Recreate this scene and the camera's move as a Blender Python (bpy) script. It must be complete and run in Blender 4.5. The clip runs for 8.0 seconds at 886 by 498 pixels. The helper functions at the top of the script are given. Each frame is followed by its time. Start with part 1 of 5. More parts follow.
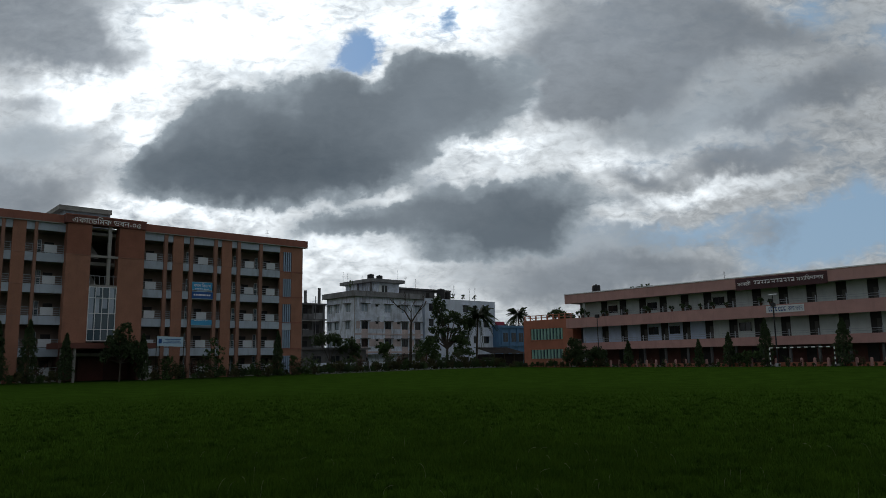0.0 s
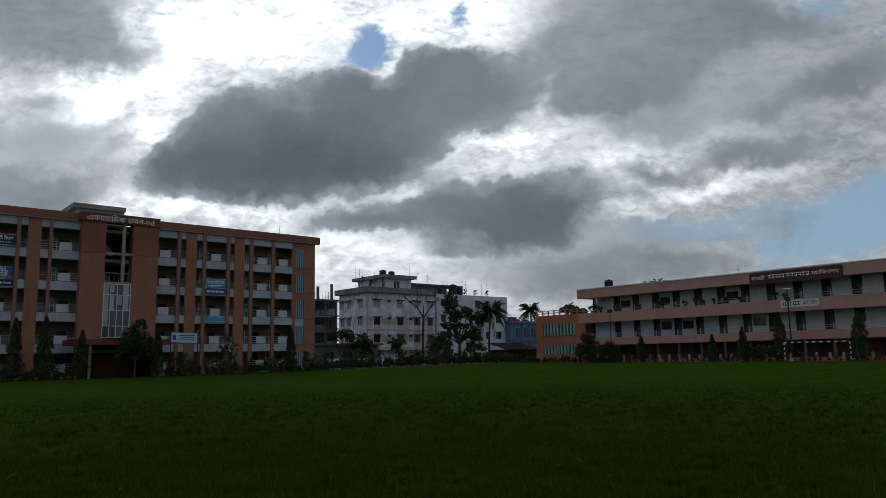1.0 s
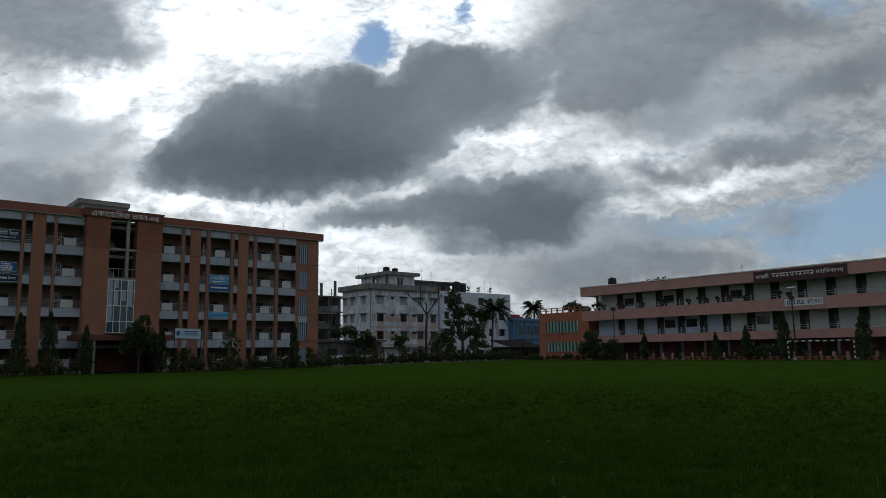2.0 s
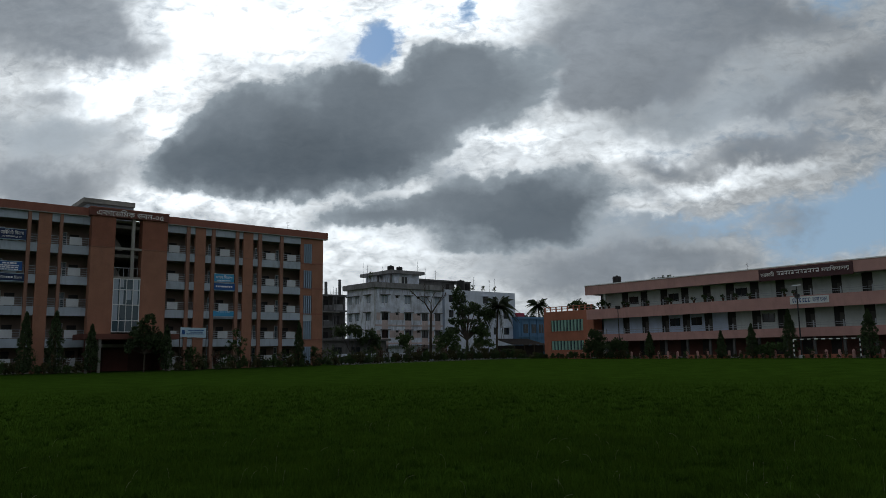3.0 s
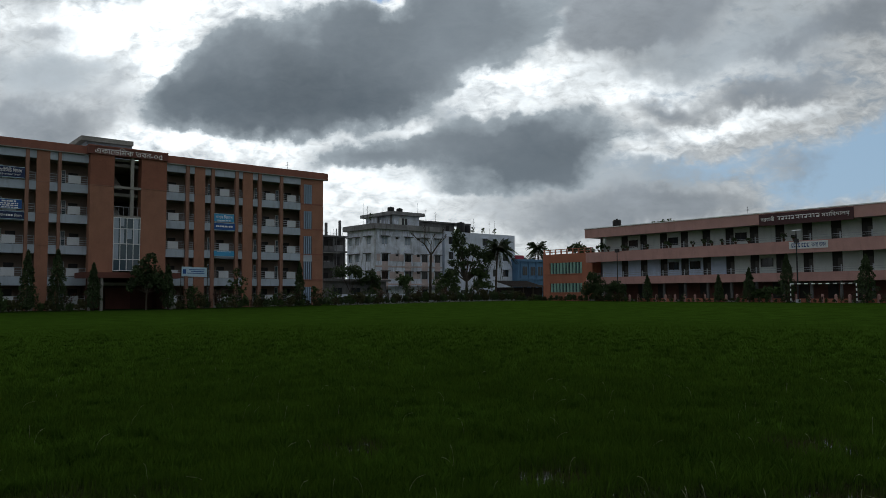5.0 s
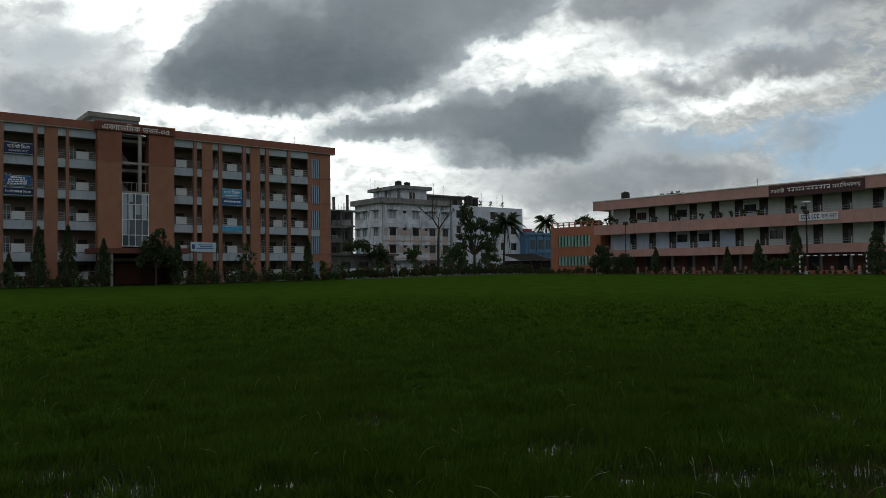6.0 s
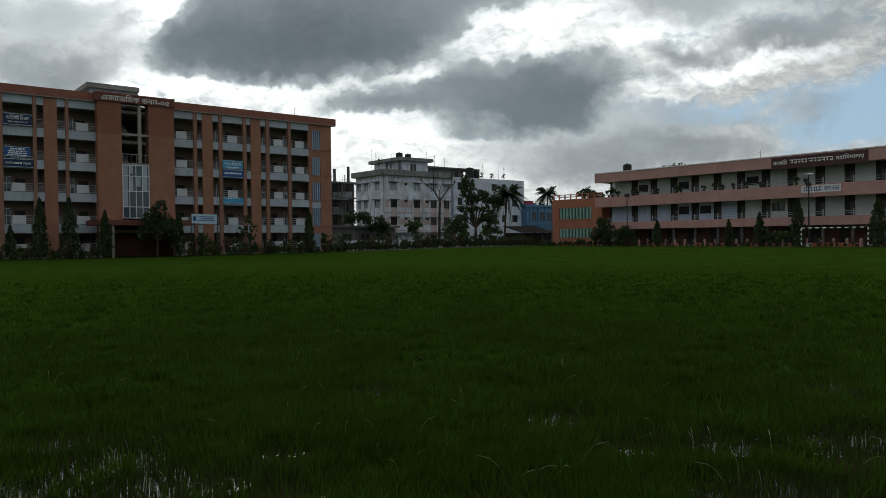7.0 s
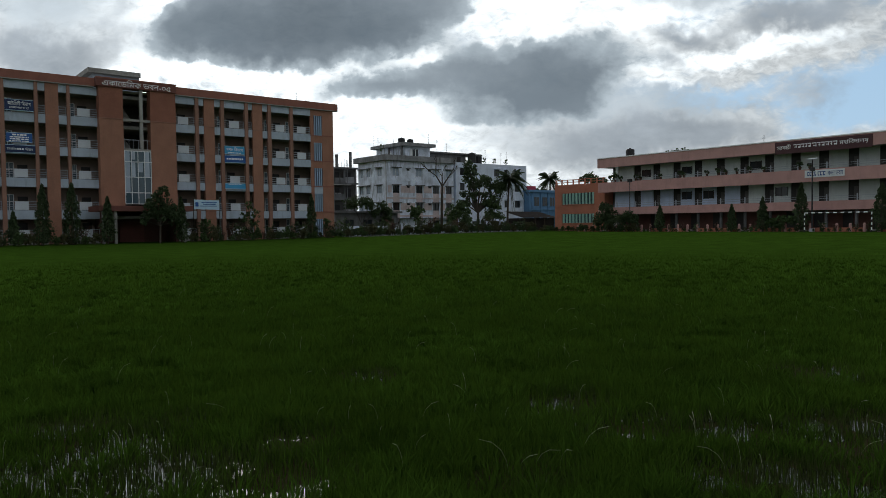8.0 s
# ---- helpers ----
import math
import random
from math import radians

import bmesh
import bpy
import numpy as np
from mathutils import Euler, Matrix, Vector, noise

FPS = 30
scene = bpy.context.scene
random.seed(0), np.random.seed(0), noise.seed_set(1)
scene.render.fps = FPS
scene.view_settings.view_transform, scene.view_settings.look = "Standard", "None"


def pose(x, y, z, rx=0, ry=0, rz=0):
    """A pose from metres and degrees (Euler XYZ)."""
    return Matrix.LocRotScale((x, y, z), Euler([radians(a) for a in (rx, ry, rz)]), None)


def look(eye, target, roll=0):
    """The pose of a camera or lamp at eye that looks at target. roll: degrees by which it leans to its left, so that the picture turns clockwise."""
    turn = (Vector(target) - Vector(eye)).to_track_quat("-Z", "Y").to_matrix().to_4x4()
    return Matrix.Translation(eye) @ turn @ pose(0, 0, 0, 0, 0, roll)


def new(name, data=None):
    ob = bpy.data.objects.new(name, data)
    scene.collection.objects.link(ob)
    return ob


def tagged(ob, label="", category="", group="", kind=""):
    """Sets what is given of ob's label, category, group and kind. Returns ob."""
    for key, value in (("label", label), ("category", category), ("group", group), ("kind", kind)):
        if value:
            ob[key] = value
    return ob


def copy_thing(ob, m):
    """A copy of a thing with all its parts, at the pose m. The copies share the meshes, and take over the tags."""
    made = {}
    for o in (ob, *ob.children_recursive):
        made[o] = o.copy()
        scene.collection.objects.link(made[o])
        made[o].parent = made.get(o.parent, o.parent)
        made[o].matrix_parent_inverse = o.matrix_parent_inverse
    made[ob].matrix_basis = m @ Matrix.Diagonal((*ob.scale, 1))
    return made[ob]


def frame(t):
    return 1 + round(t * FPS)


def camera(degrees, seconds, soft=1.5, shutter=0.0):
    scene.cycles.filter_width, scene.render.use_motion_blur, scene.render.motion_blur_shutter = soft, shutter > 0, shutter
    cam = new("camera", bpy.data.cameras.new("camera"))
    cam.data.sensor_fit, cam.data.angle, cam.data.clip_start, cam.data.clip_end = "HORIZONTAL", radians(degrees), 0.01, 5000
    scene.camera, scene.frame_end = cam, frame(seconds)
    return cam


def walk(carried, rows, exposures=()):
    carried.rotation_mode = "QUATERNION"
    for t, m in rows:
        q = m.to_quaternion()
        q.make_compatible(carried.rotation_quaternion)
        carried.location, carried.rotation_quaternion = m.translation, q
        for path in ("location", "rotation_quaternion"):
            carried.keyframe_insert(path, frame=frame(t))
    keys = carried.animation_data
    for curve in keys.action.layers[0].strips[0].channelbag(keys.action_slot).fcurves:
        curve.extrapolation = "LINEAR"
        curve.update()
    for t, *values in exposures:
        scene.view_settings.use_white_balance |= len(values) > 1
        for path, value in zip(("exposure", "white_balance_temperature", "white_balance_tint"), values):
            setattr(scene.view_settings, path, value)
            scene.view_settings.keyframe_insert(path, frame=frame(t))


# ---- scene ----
EYE = (0.0, 0.0, 1.65)
cam = camera(63.0, 8.0, soft=0.7)
# seconds, heading, pitch, roll in degrees: the camera stays at one spot and tilts down
TURNS = ((0.0, -41.05, 8.75, 0.89), (0.5, -40.76, 8.71, 1.04), (1.0, -40.08, 8.42, 1.02), (1.5, -40.01, 8.27, 0.78),
         (3.0, -39.48, 8.09, 0.81), (3.5, -39.55, 8.27, 0.73), (4.0, -39.44, 7.61, 0.38), (4.5, -39.78, 5.30, 0.27),
         (6.0, -38.89, 1.41, 0.61), (6.5, -39.22, 0.31, 0.60), (7.0, -38.80, -0.80, 0.57), (7.5, -38.74, -1.26, 0.59),
         (8.0, -38.61, -1.95, 0.65))
walk(cam, [(t, pose(*EYE, 90 + p, r, h)) for t, h, p, r in TURNS], exposures=((0.0, -0.66, 6500, 10), (3.5, -0.64, 6500, 10), (4.5, -0.50, 6500, 10), (6.0, -0.30, 6900, 8),
                                                                      (7.5, -0.13, 6800, 8), (8.0, -0.02, 6600, 9)))

# ---- sky, clouds and sun ----
AHEAD = Vector((0.657, 0.754, 0.0))     # the middle of the view, level
ASIDE = Vector((0.754, -0.657, 0.0))
SUN_HEAD, SUN_UP = 61.0, 25.0           # degrees: heading counted from +X, height


def sky_world():
    w = bpy.data.worlds.new("sky")
    scene.world = w
    w.use_nodes = True
    nt = w.node_tree
    nt.nodes.clear()
    N, link = nt.nodes.new, nt.links.new

    def put(sock, v):
        if isinstance(v, bpy.types.NodeSocket):
            link(v, sock)
        else:
            sock.default_value = v

    def m(op, a, b=0.0, c=0.0, clamp=False):
        n = N("ShaderNodeMath")
        n.operation, n.use_clamp = op, clamp
        for s, v in zip(n.inputs, (a, b, c)):
            put(s, v)
        return n.outputs[0]

    def vm(op, a, b=(0, 0, 0), out=0):
        n = N("ShaderNodeVectorMath")
        n.operation = op
        put(n.inputs[0], a)
        put(n.inputs[1], b)
        return n.outputs[out]

    def step(v, a, b, lo=0.0, hi=1.0):
        n = N("ShaderNodeMapRange")
        n.interpolation_type = "SMOOTHSTEP"
        for s, x in zip(n.inputs, (v, a, b, lo, hi)):
            put(s, x)
        return n.outputs[0]

    def mix(f, a, b):
        n = N("ShaderNodeMix")
        n.data_type = "RGBA"
        put(n.inputs[0], f)
        put(n.inputs[6], a)
        put(n.inputs[7], b)
        return n.outputs[2]

    def fbm(vec, scale, detail=6.0, rough=0.55, dist=0.0):
        n = N("ShaderNodeTexNoise")
        put(n.inputs["Vector"], vec)
        for k, v in (("Scale", scale), ("Detail", detail), ("Roughness", rough), ("Distortion", dist)):
            n.inputs[k].default_value = v
        return n.outputs

    d = N("ShaderNodeTexCoord").outputs["Generated"]
    ahead = m("ADD", m("ABSOLUTE", vm("DOT_PRODUCT", d, AHEAD, 1)), 0.03)
    up = N("ShaderNodeSeparateXYZ")
    link(d, up.inputs[0])
    u = m("DIVIDE", vm("DOT_PRODUCT", d, ASIDE, 1), ahead)
    v = m("DIVIDE", up.outputs[2], ahead)
    c = N("ShaderNodeCombineXYZ")
    put(c.inputs[0], u)
    put(c.inputs[1], v)
    uv = c.outputs[0]

    def scaled(vec, k):
        n = N("ShaderNodeVectorMath")
        n.operation = "SCALE"
        put(n.inputs[0], vec)
        put(n.inputs["Scale"], k)
        return n.outputs[0]

    def bent(broad, small, tiny):
        """The plan of the sky, bent by noise at three scales: ragged cloud edges."""
        out = uv
        for scale, k in ((6.0, broad), (21.0, small), (70.0, tiny)):
            out = vm("ADD", out, scaled(vm("SUBTRACT", fbm(uv, scale, 4.0)[1], (0.5, 0.5, 0.5)), k))
        return out

    edge, loose = bent(0.07, 0.040, 0.012), bent(0.13, 0.05, 0.016)

    def heap(rows, vec, outer=1.35, inner=0.6):
        total = None
        for x, y, a, b, turn, k in rows:
            n = N("ShaderNodeTexGradient")
            n.gradient_type = "SPHERICAL"
            link(vec, n.inputs[0])
            at = n.texture_mapping
            at.vector_type, at.translation, at.rotation = "TEXTURE", (x, y, 0), (0, 0, radians(turn))
            at.scale = (a * outer, b * outer, 1)
            one = step(n.outputs["Fac"], 0.0, 1 - inner / outer, 0.0, k)
            total = one if total is None else m("ADD", total, one)
        return total

    tilted = N("ShaderNodeMapping")
    link(uv, tilted.inputs[0])
    tilted.inputs[2].default_value = (0, 0, radians(-14))
    tilted.inputs[3].default_value = (1.0, 1.9, 1.0)
    wisp = fbm(tilted.outputs[0], 4.5, 9.0, 0.6, 0.5)[0]
    fine = fbm(tilted.outputs[0], 17.0, 8.0, 0.62, 0.4)[0]
    flock = fbm(tilted.outputs[0], 46.0, 4.0, 0.6, 0.6)[0]
    smooth = fbm(uv, 5.0, 3.0, 0.5)[0]
    toward = vm("DOT_PRODUCT", d, SUN_DIR, 1)
    glow = m("ADD", step(toward, 0.80, 1.0, 0.0, GLOW[0]), step(toward, 0.4, 1.0, 0.0, GLOW[1]))
    # blue air behind, with a thin flocky veil over most of it
    air = N("ShaderNodeTexSky")
    air.sky_type, air.sun_disc = "NISHITA", False
    air.sun_elevation, air.sun_rotation = radians(SUN_UP), radians(90.0 - SUN_HEAD)
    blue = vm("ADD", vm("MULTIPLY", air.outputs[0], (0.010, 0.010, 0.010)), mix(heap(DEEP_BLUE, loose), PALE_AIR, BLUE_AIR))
    veil = m("ADD", m("MULTIPLY", wisp, 0.75), m("ADD", m("MULTIPLY", fine, 0.6), m("MULTIPLY", flock, 0.4)))
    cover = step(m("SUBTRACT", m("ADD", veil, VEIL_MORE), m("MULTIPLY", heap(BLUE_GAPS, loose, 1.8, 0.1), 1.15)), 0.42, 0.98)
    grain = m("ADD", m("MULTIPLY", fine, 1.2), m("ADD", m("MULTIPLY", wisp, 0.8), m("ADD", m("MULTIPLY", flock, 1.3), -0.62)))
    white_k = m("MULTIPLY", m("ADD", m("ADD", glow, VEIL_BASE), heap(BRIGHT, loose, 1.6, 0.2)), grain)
    white = scaled(VEIL_TINT, white_k)
    sky = mix(cover, blue, white)
    # soft grey sheets, smooth inside
    lit = m("ADD", 0.86, m("MULTIPLY", glow, 0.22))
    ragged = m("ADD", m("MULTIPLY", m("SUBTRACT", wisp, 0.5), 0.75), m("ADD", m("MULTIPLY", m("SUBTRACT", fine, 0.5), 0.6), m("MULTIPLY", m("SUBTRACT", flock, 0.5), 0.3)))
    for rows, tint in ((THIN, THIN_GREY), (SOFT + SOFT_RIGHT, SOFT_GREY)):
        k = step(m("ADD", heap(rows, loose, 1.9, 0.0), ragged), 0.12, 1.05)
        tone = m("ADD", m("MULTIPLY", smooth, 0.9), m("ADD", m("MULTIPLY", fine, 0.28), 0.42))
        sky = mix(m("MULTIPLY", k, 0.9), sky, scaled(tint, m("MULTIPLY", tone, lit)))
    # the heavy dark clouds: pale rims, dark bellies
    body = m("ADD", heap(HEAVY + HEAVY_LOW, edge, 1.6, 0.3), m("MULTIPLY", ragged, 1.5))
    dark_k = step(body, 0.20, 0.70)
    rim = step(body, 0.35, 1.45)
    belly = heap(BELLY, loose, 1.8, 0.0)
    inner = mix(m("MINIMUM", belly, 1.0), HEAVY_MID, HEAVY_GREY)
    tone = m("ADD", m("MULTIPLY", smooth, 0.5), m("ADD", m("MULTIPLY", wisp, 0.3), 0.6))
    sky = mix(m("MULTIPLY", dark_k, 0.97), sky, scaled(mix(rim, HEAVY_RIM, inner), tone))
    # the half of the sky with the hidden sun is brighter than the half behind
    bg = N("ShaderNodeBackground")
    link(scaled(sky, step(toward, -0.6, 0.75, 0.96, 1.10)), bg.inputs[0])
    bg.inputs[1].default_value = 1.2
    out = N("ShaderNodeOutputWorld")
    link(bg.outputs[0], out.inputs[0])


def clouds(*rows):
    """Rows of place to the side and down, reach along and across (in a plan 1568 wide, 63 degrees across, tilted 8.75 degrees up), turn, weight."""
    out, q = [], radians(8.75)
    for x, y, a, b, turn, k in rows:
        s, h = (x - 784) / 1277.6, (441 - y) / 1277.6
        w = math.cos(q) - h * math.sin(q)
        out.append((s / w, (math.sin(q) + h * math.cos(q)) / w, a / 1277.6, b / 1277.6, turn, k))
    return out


GLOW = (0.42, 0.16)
BLUE_AIR, PALE_AIR = (0.06, 0.25, 0.54, 1), (0.25, 0.385, 0.54, 1)
VEIL_MORE, VEIL_BASE, VEIL_TINT = 0.10, 0.34, (0.93, 1.0, 1.05)
SOFT_GREY, THIN_GREY = (0.25, 0.29, 0.335), (0.37, 0.43, 0.485)
HEAVY_RIM, HEAVY_MID, HEAVY_GREY = (0.33, 0.39, 0.44, 1), (0.19, 0.230, 0.270, 1), (0.099, 0.129, 0.160, 1)
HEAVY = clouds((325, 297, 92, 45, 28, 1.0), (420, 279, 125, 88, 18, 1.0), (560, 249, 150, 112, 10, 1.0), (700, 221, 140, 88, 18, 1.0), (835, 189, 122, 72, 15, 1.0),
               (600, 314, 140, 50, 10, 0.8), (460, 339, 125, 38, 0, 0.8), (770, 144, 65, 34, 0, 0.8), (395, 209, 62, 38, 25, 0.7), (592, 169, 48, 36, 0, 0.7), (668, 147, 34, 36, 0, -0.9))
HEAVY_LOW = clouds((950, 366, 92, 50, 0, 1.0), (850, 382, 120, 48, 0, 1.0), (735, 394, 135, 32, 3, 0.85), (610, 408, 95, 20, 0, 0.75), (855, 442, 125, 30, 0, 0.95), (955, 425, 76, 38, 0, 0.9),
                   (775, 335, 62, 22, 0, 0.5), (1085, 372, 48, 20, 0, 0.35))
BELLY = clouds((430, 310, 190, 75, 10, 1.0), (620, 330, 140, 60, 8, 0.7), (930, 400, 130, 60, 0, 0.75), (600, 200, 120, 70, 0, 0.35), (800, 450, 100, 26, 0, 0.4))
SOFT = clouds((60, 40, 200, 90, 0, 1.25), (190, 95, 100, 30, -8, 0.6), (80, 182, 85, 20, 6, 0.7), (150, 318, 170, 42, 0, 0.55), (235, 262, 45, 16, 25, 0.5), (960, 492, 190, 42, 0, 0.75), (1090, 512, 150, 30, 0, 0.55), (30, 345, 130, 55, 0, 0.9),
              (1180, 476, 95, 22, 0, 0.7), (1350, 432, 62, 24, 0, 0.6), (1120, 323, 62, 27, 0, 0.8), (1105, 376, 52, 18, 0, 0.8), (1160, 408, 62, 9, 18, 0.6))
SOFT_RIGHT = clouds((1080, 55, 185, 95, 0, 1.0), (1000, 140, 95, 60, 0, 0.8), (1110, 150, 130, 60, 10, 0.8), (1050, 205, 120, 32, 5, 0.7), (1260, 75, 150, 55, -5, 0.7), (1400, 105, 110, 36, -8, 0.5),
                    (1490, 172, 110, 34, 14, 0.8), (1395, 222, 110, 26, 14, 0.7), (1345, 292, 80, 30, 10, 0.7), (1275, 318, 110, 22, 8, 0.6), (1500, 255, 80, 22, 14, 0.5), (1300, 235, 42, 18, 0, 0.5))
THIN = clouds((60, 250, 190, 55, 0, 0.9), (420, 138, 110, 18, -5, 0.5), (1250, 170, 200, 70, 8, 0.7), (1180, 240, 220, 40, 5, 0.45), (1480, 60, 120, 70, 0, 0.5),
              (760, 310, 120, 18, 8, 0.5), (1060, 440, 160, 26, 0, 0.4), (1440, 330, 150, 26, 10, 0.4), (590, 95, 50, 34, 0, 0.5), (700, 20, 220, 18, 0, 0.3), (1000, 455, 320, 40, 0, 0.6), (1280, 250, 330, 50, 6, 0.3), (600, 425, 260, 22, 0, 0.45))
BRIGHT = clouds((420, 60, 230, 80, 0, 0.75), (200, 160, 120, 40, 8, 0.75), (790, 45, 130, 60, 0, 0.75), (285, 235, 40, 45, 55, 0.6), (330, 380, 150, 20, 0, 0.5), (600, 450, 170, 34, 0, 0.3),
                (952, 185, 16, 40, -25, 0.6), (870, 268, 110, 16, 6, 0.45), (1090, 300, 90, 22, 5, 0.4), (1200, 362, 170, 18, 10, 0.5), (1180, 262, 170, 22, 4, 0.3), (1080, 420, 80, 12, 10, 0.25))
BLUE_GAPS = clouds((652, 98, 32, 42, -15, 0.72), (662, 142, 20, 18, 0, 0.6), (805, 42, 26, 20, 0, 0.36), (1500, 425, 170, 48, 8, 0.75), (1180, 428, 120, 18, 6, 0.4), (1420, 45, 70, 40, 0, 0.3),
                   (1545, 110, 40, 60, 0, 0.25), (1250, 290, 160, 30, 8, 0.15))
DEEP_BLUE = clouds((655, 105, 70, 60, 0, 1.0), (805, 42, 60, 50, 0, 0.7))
SUN_DIR = Vector((math.cos(radians(SUN_HEAD)) * math.cos(radians(SUN_UP)), math.sin(radians(SUN_HEAD)) * math.cos(radians(SUN_UP)),
                  math.sin(radians(SUN_UP))))
sky_world()
sun = bpy.data.lights.new("sun", "SUN")
sun.energy, sun.angle, sun.color = 0.5, radians(20), (1.0, 0.95, 0.88)
new("sun", sun).matrix_world = look(SUN_DIR * 200, (0, 0, 0))

# ---- materials ----
from mathutils import geometry


def surface(name, color, rough=0.8, grain=0.06, stain=0.18, scale=1.0, bump=0.15, metal=0.0, streaks=0.0, dirt=(0.05, 0.045, 0.04), gloss=0.35):
    """A painted or raw surface: fine grain, broad stains, streaks that run down, slight relief, a little change from piece to piece."""
    mat = bpy.data.materials.new(name)
    mat.use_nodes = True
    nt = mat.node_tree
    N, link = nt.nodes.new, nt.links.new
    b = nt.nodes["Principled BSDF"]
    b.inputs["Roughness"].default_value, b.inputs["Metallic"].default_value = rough, metal
    b.inputs["Specular IOR Level"].default_value = gloss
    geo = N("ShaderNodeNewGeometry").outputs["Position"]

    def tex(s, detail, vec=geo):
        n = N("ShaderNodeTexNoise")
        link(vec, n.inputs["Vector"])
        n.inputs["Scale"].default_value, n.inputs["Detail"].default_value = s, detail
        return n.outputs[0]

    def ramp(f, a, b_, lo, hi):
        n = N("ShaderNodeMapRange")
        link(f, n.inputs[0])
        for i, x in enumerate((a, b_, lo, hi)):
            n.inputs[i + 1].default_value = x
        return n.outputs[0]

    def mul(a, b_):
        n = N("ShaderNodeMath")
        n.operation = "MULTIPLY"
        link(a, n.inputs[0])
        link(b_, n.inputs[1])
        return n.outputs[0]

    k = mul(ramp(tex(14 * scale, 6), 0.25, 0.75, 1 - grain * 2, 1 + grain * 2), ramp(tex(0.7 * scale, 5), 0.3, 0.7, 1 - stain, 1 + stain * 0.5))
    info = N("ShaderNodeObjectInfo")
    k = mul(k, ramp(info.outputs["Random"], 0, 1, 0.97, 1.03))
    tint = N("ShaderNodeVectorMath")
    tint.operation = "SCALE"
    tint.inputs[0].default_value = color
    link(k, tint.inputs["Scale"])
    col = tint.outputs[0]
    if streaks:
        mp = N("ShaderNodeMapping")
        link(geo, mp.inputs[0])
        mp.inputs["Scale"].default_value = (1.3, 1.3, 0.3)
        f = mul(ramp(tex(1.6 * scale, 7, mp.outputs[0]), 0.5, 0.72, 0, streaks), ramp(tex(0.35, 3), 0.35, 0.65, 0.2, 1))
        mx = N("ShaderNodeMix")
        mx.data_type = "RGBA"
        link(f, mx.inputs[0])
        link(col, mx.inputs[6])
        mx.inputs[7].default_value = (*dirt, 1)
        col = mx.outputs[2]
    link(col, b.inputs["Base Color"])
    if bump:
        n = N("ShaderNodeBump")
        n.inputs["Strength"].default_value, n.inputs["Distance"].default_value = bump, 0.02
        link(tex(30 * scale, 4), n.inputs["Height"])
        link(n.outputs[0], b.inputs["Normal"])
    return mat


BRICK = surface("orange_brick_facing", (0.36, 0.175, 0.118), 0.85, 0.08, 0.14, streaks=0.25)
BRICKDARK = surface("dark_red_brick_facing", (0.29, 0.12, 0.08), 0.85, 0.08, 0.14, streaks=0.25)
BLUEWHITE = surface("pale_blue_wall", (0.58, 0.67, 0.84), 0.8, 0.04, 0.12, streaks=0.2)
MAROON = surface("red_brown_paint", (0.31, 0.125, 0.092), 0.8, 0.05, 0.15, streaks=0.25)
PILASTER = surface("brown_pilaster_paint", (0.32, 0.17, 0.125), 0.8, 0.05, 0.15, streaks=0.25)
GREYBLUE = surface("blue_grey_paint", (0.45, 0.52, 0.61), 0.7, 0.04, 0.12, streaks=0.3)
CONCRETE = surface("raw_concrete", (0.34, 0.33, 0.31), 0.9, 0.1, 0.25, streaks=0.4)
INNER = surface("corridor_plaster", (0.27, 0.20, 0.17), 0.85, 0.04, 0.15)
# paint of real doors and bars, also the shade colour of sheets for openings
WOODANDSHADE = surface("door_paint_and_opening_shade", (0.03, 0.027, 0.027), 0.5, 0.1, 0.1)
STEEL = surface("painted_steel_rail", (0.42, 0.45, 0.50), 0.45, 0.04, 0.08, bump=0.0, metal=0.3)
WHITEPANEL = surface("white_board", (0.60, 0.63, 0.68), 0.6, 0.03, 0.1, bump=0.0)
WHITEMETAL = surface("white_window_frame", (0.75, 0.78, 0.80), 0.4, 0.02, 0.05, bump=0.0)
FINBLUE = surface("blue_grey_fin", (0.30, 0.40, 0.52), 0.5, 0.04, 0.1, bump=0.0)
PINK = surface("salmon_pink_paint", (0.55, 0.315, 0.29), 0.8, 0.04, 0.12, streaks=0.22)
ORANGE = surface("brick_orange_paint", (0.47, 0.18, 0.115), 0.8, 0.06, 0.14, streaks=0.2)
OFFWHITE = surface("off_white_wall", (0.64, 0.68, 0.67), 0.8, 0.04, 0.12, streaks=0.2)
REARWHITE = surface("bluish_white_wall", (0.68, 0.74, 0.86), 0.9, 0.05, 0.15, streaks=0.35, dirt=(0.15, 0.15, 0.16))
PARAPET = surface("grey_mould_stained_concrete", (0.29, 0.29, 0.30), 0.95, 0.12, 0.35, streaks=0.75)
SHUTTER = surface("blue_grey_shutter", (0.36, 0.43, 0.52), 0.6, 0.04, 0.1, bump=0.0)
OLDWHITE = surface("weathered_white_wall", (0.76, 0.82, 0.94), 0.9, 0.08, 0.30, streaks=0.95, dirt=(0.20, 0.21, 0.23), scale=1.0)
OLDCONC = surface("mouldy_concrete", (0.16, 0.16, 0.165), 0.95, 0.12, 0.35, streaks=0.7)
PATCHPINK = surface("faded_pink_wall_band", (0.64, 0.53, 0.53), 0.9, 0.08, 0.25, streaks=0.5, dirt=(0.2, 0.18, 0.18))
BLUEWALL = surface("bright_blue_wall", (0.12, 0.25, 0.43), 0.8, 0.05, 0.18, streaks=0.3)
GREENFIN = surface("pale_green_louvre", (0.30, 0.52, 0.45), 0.6, 0.05, 0.12, bump=0.0)
TANK = surface("black_plastic", (0.02, 0.02, 0.022), 0.45, 0.1, 0.1, bump=0.0)
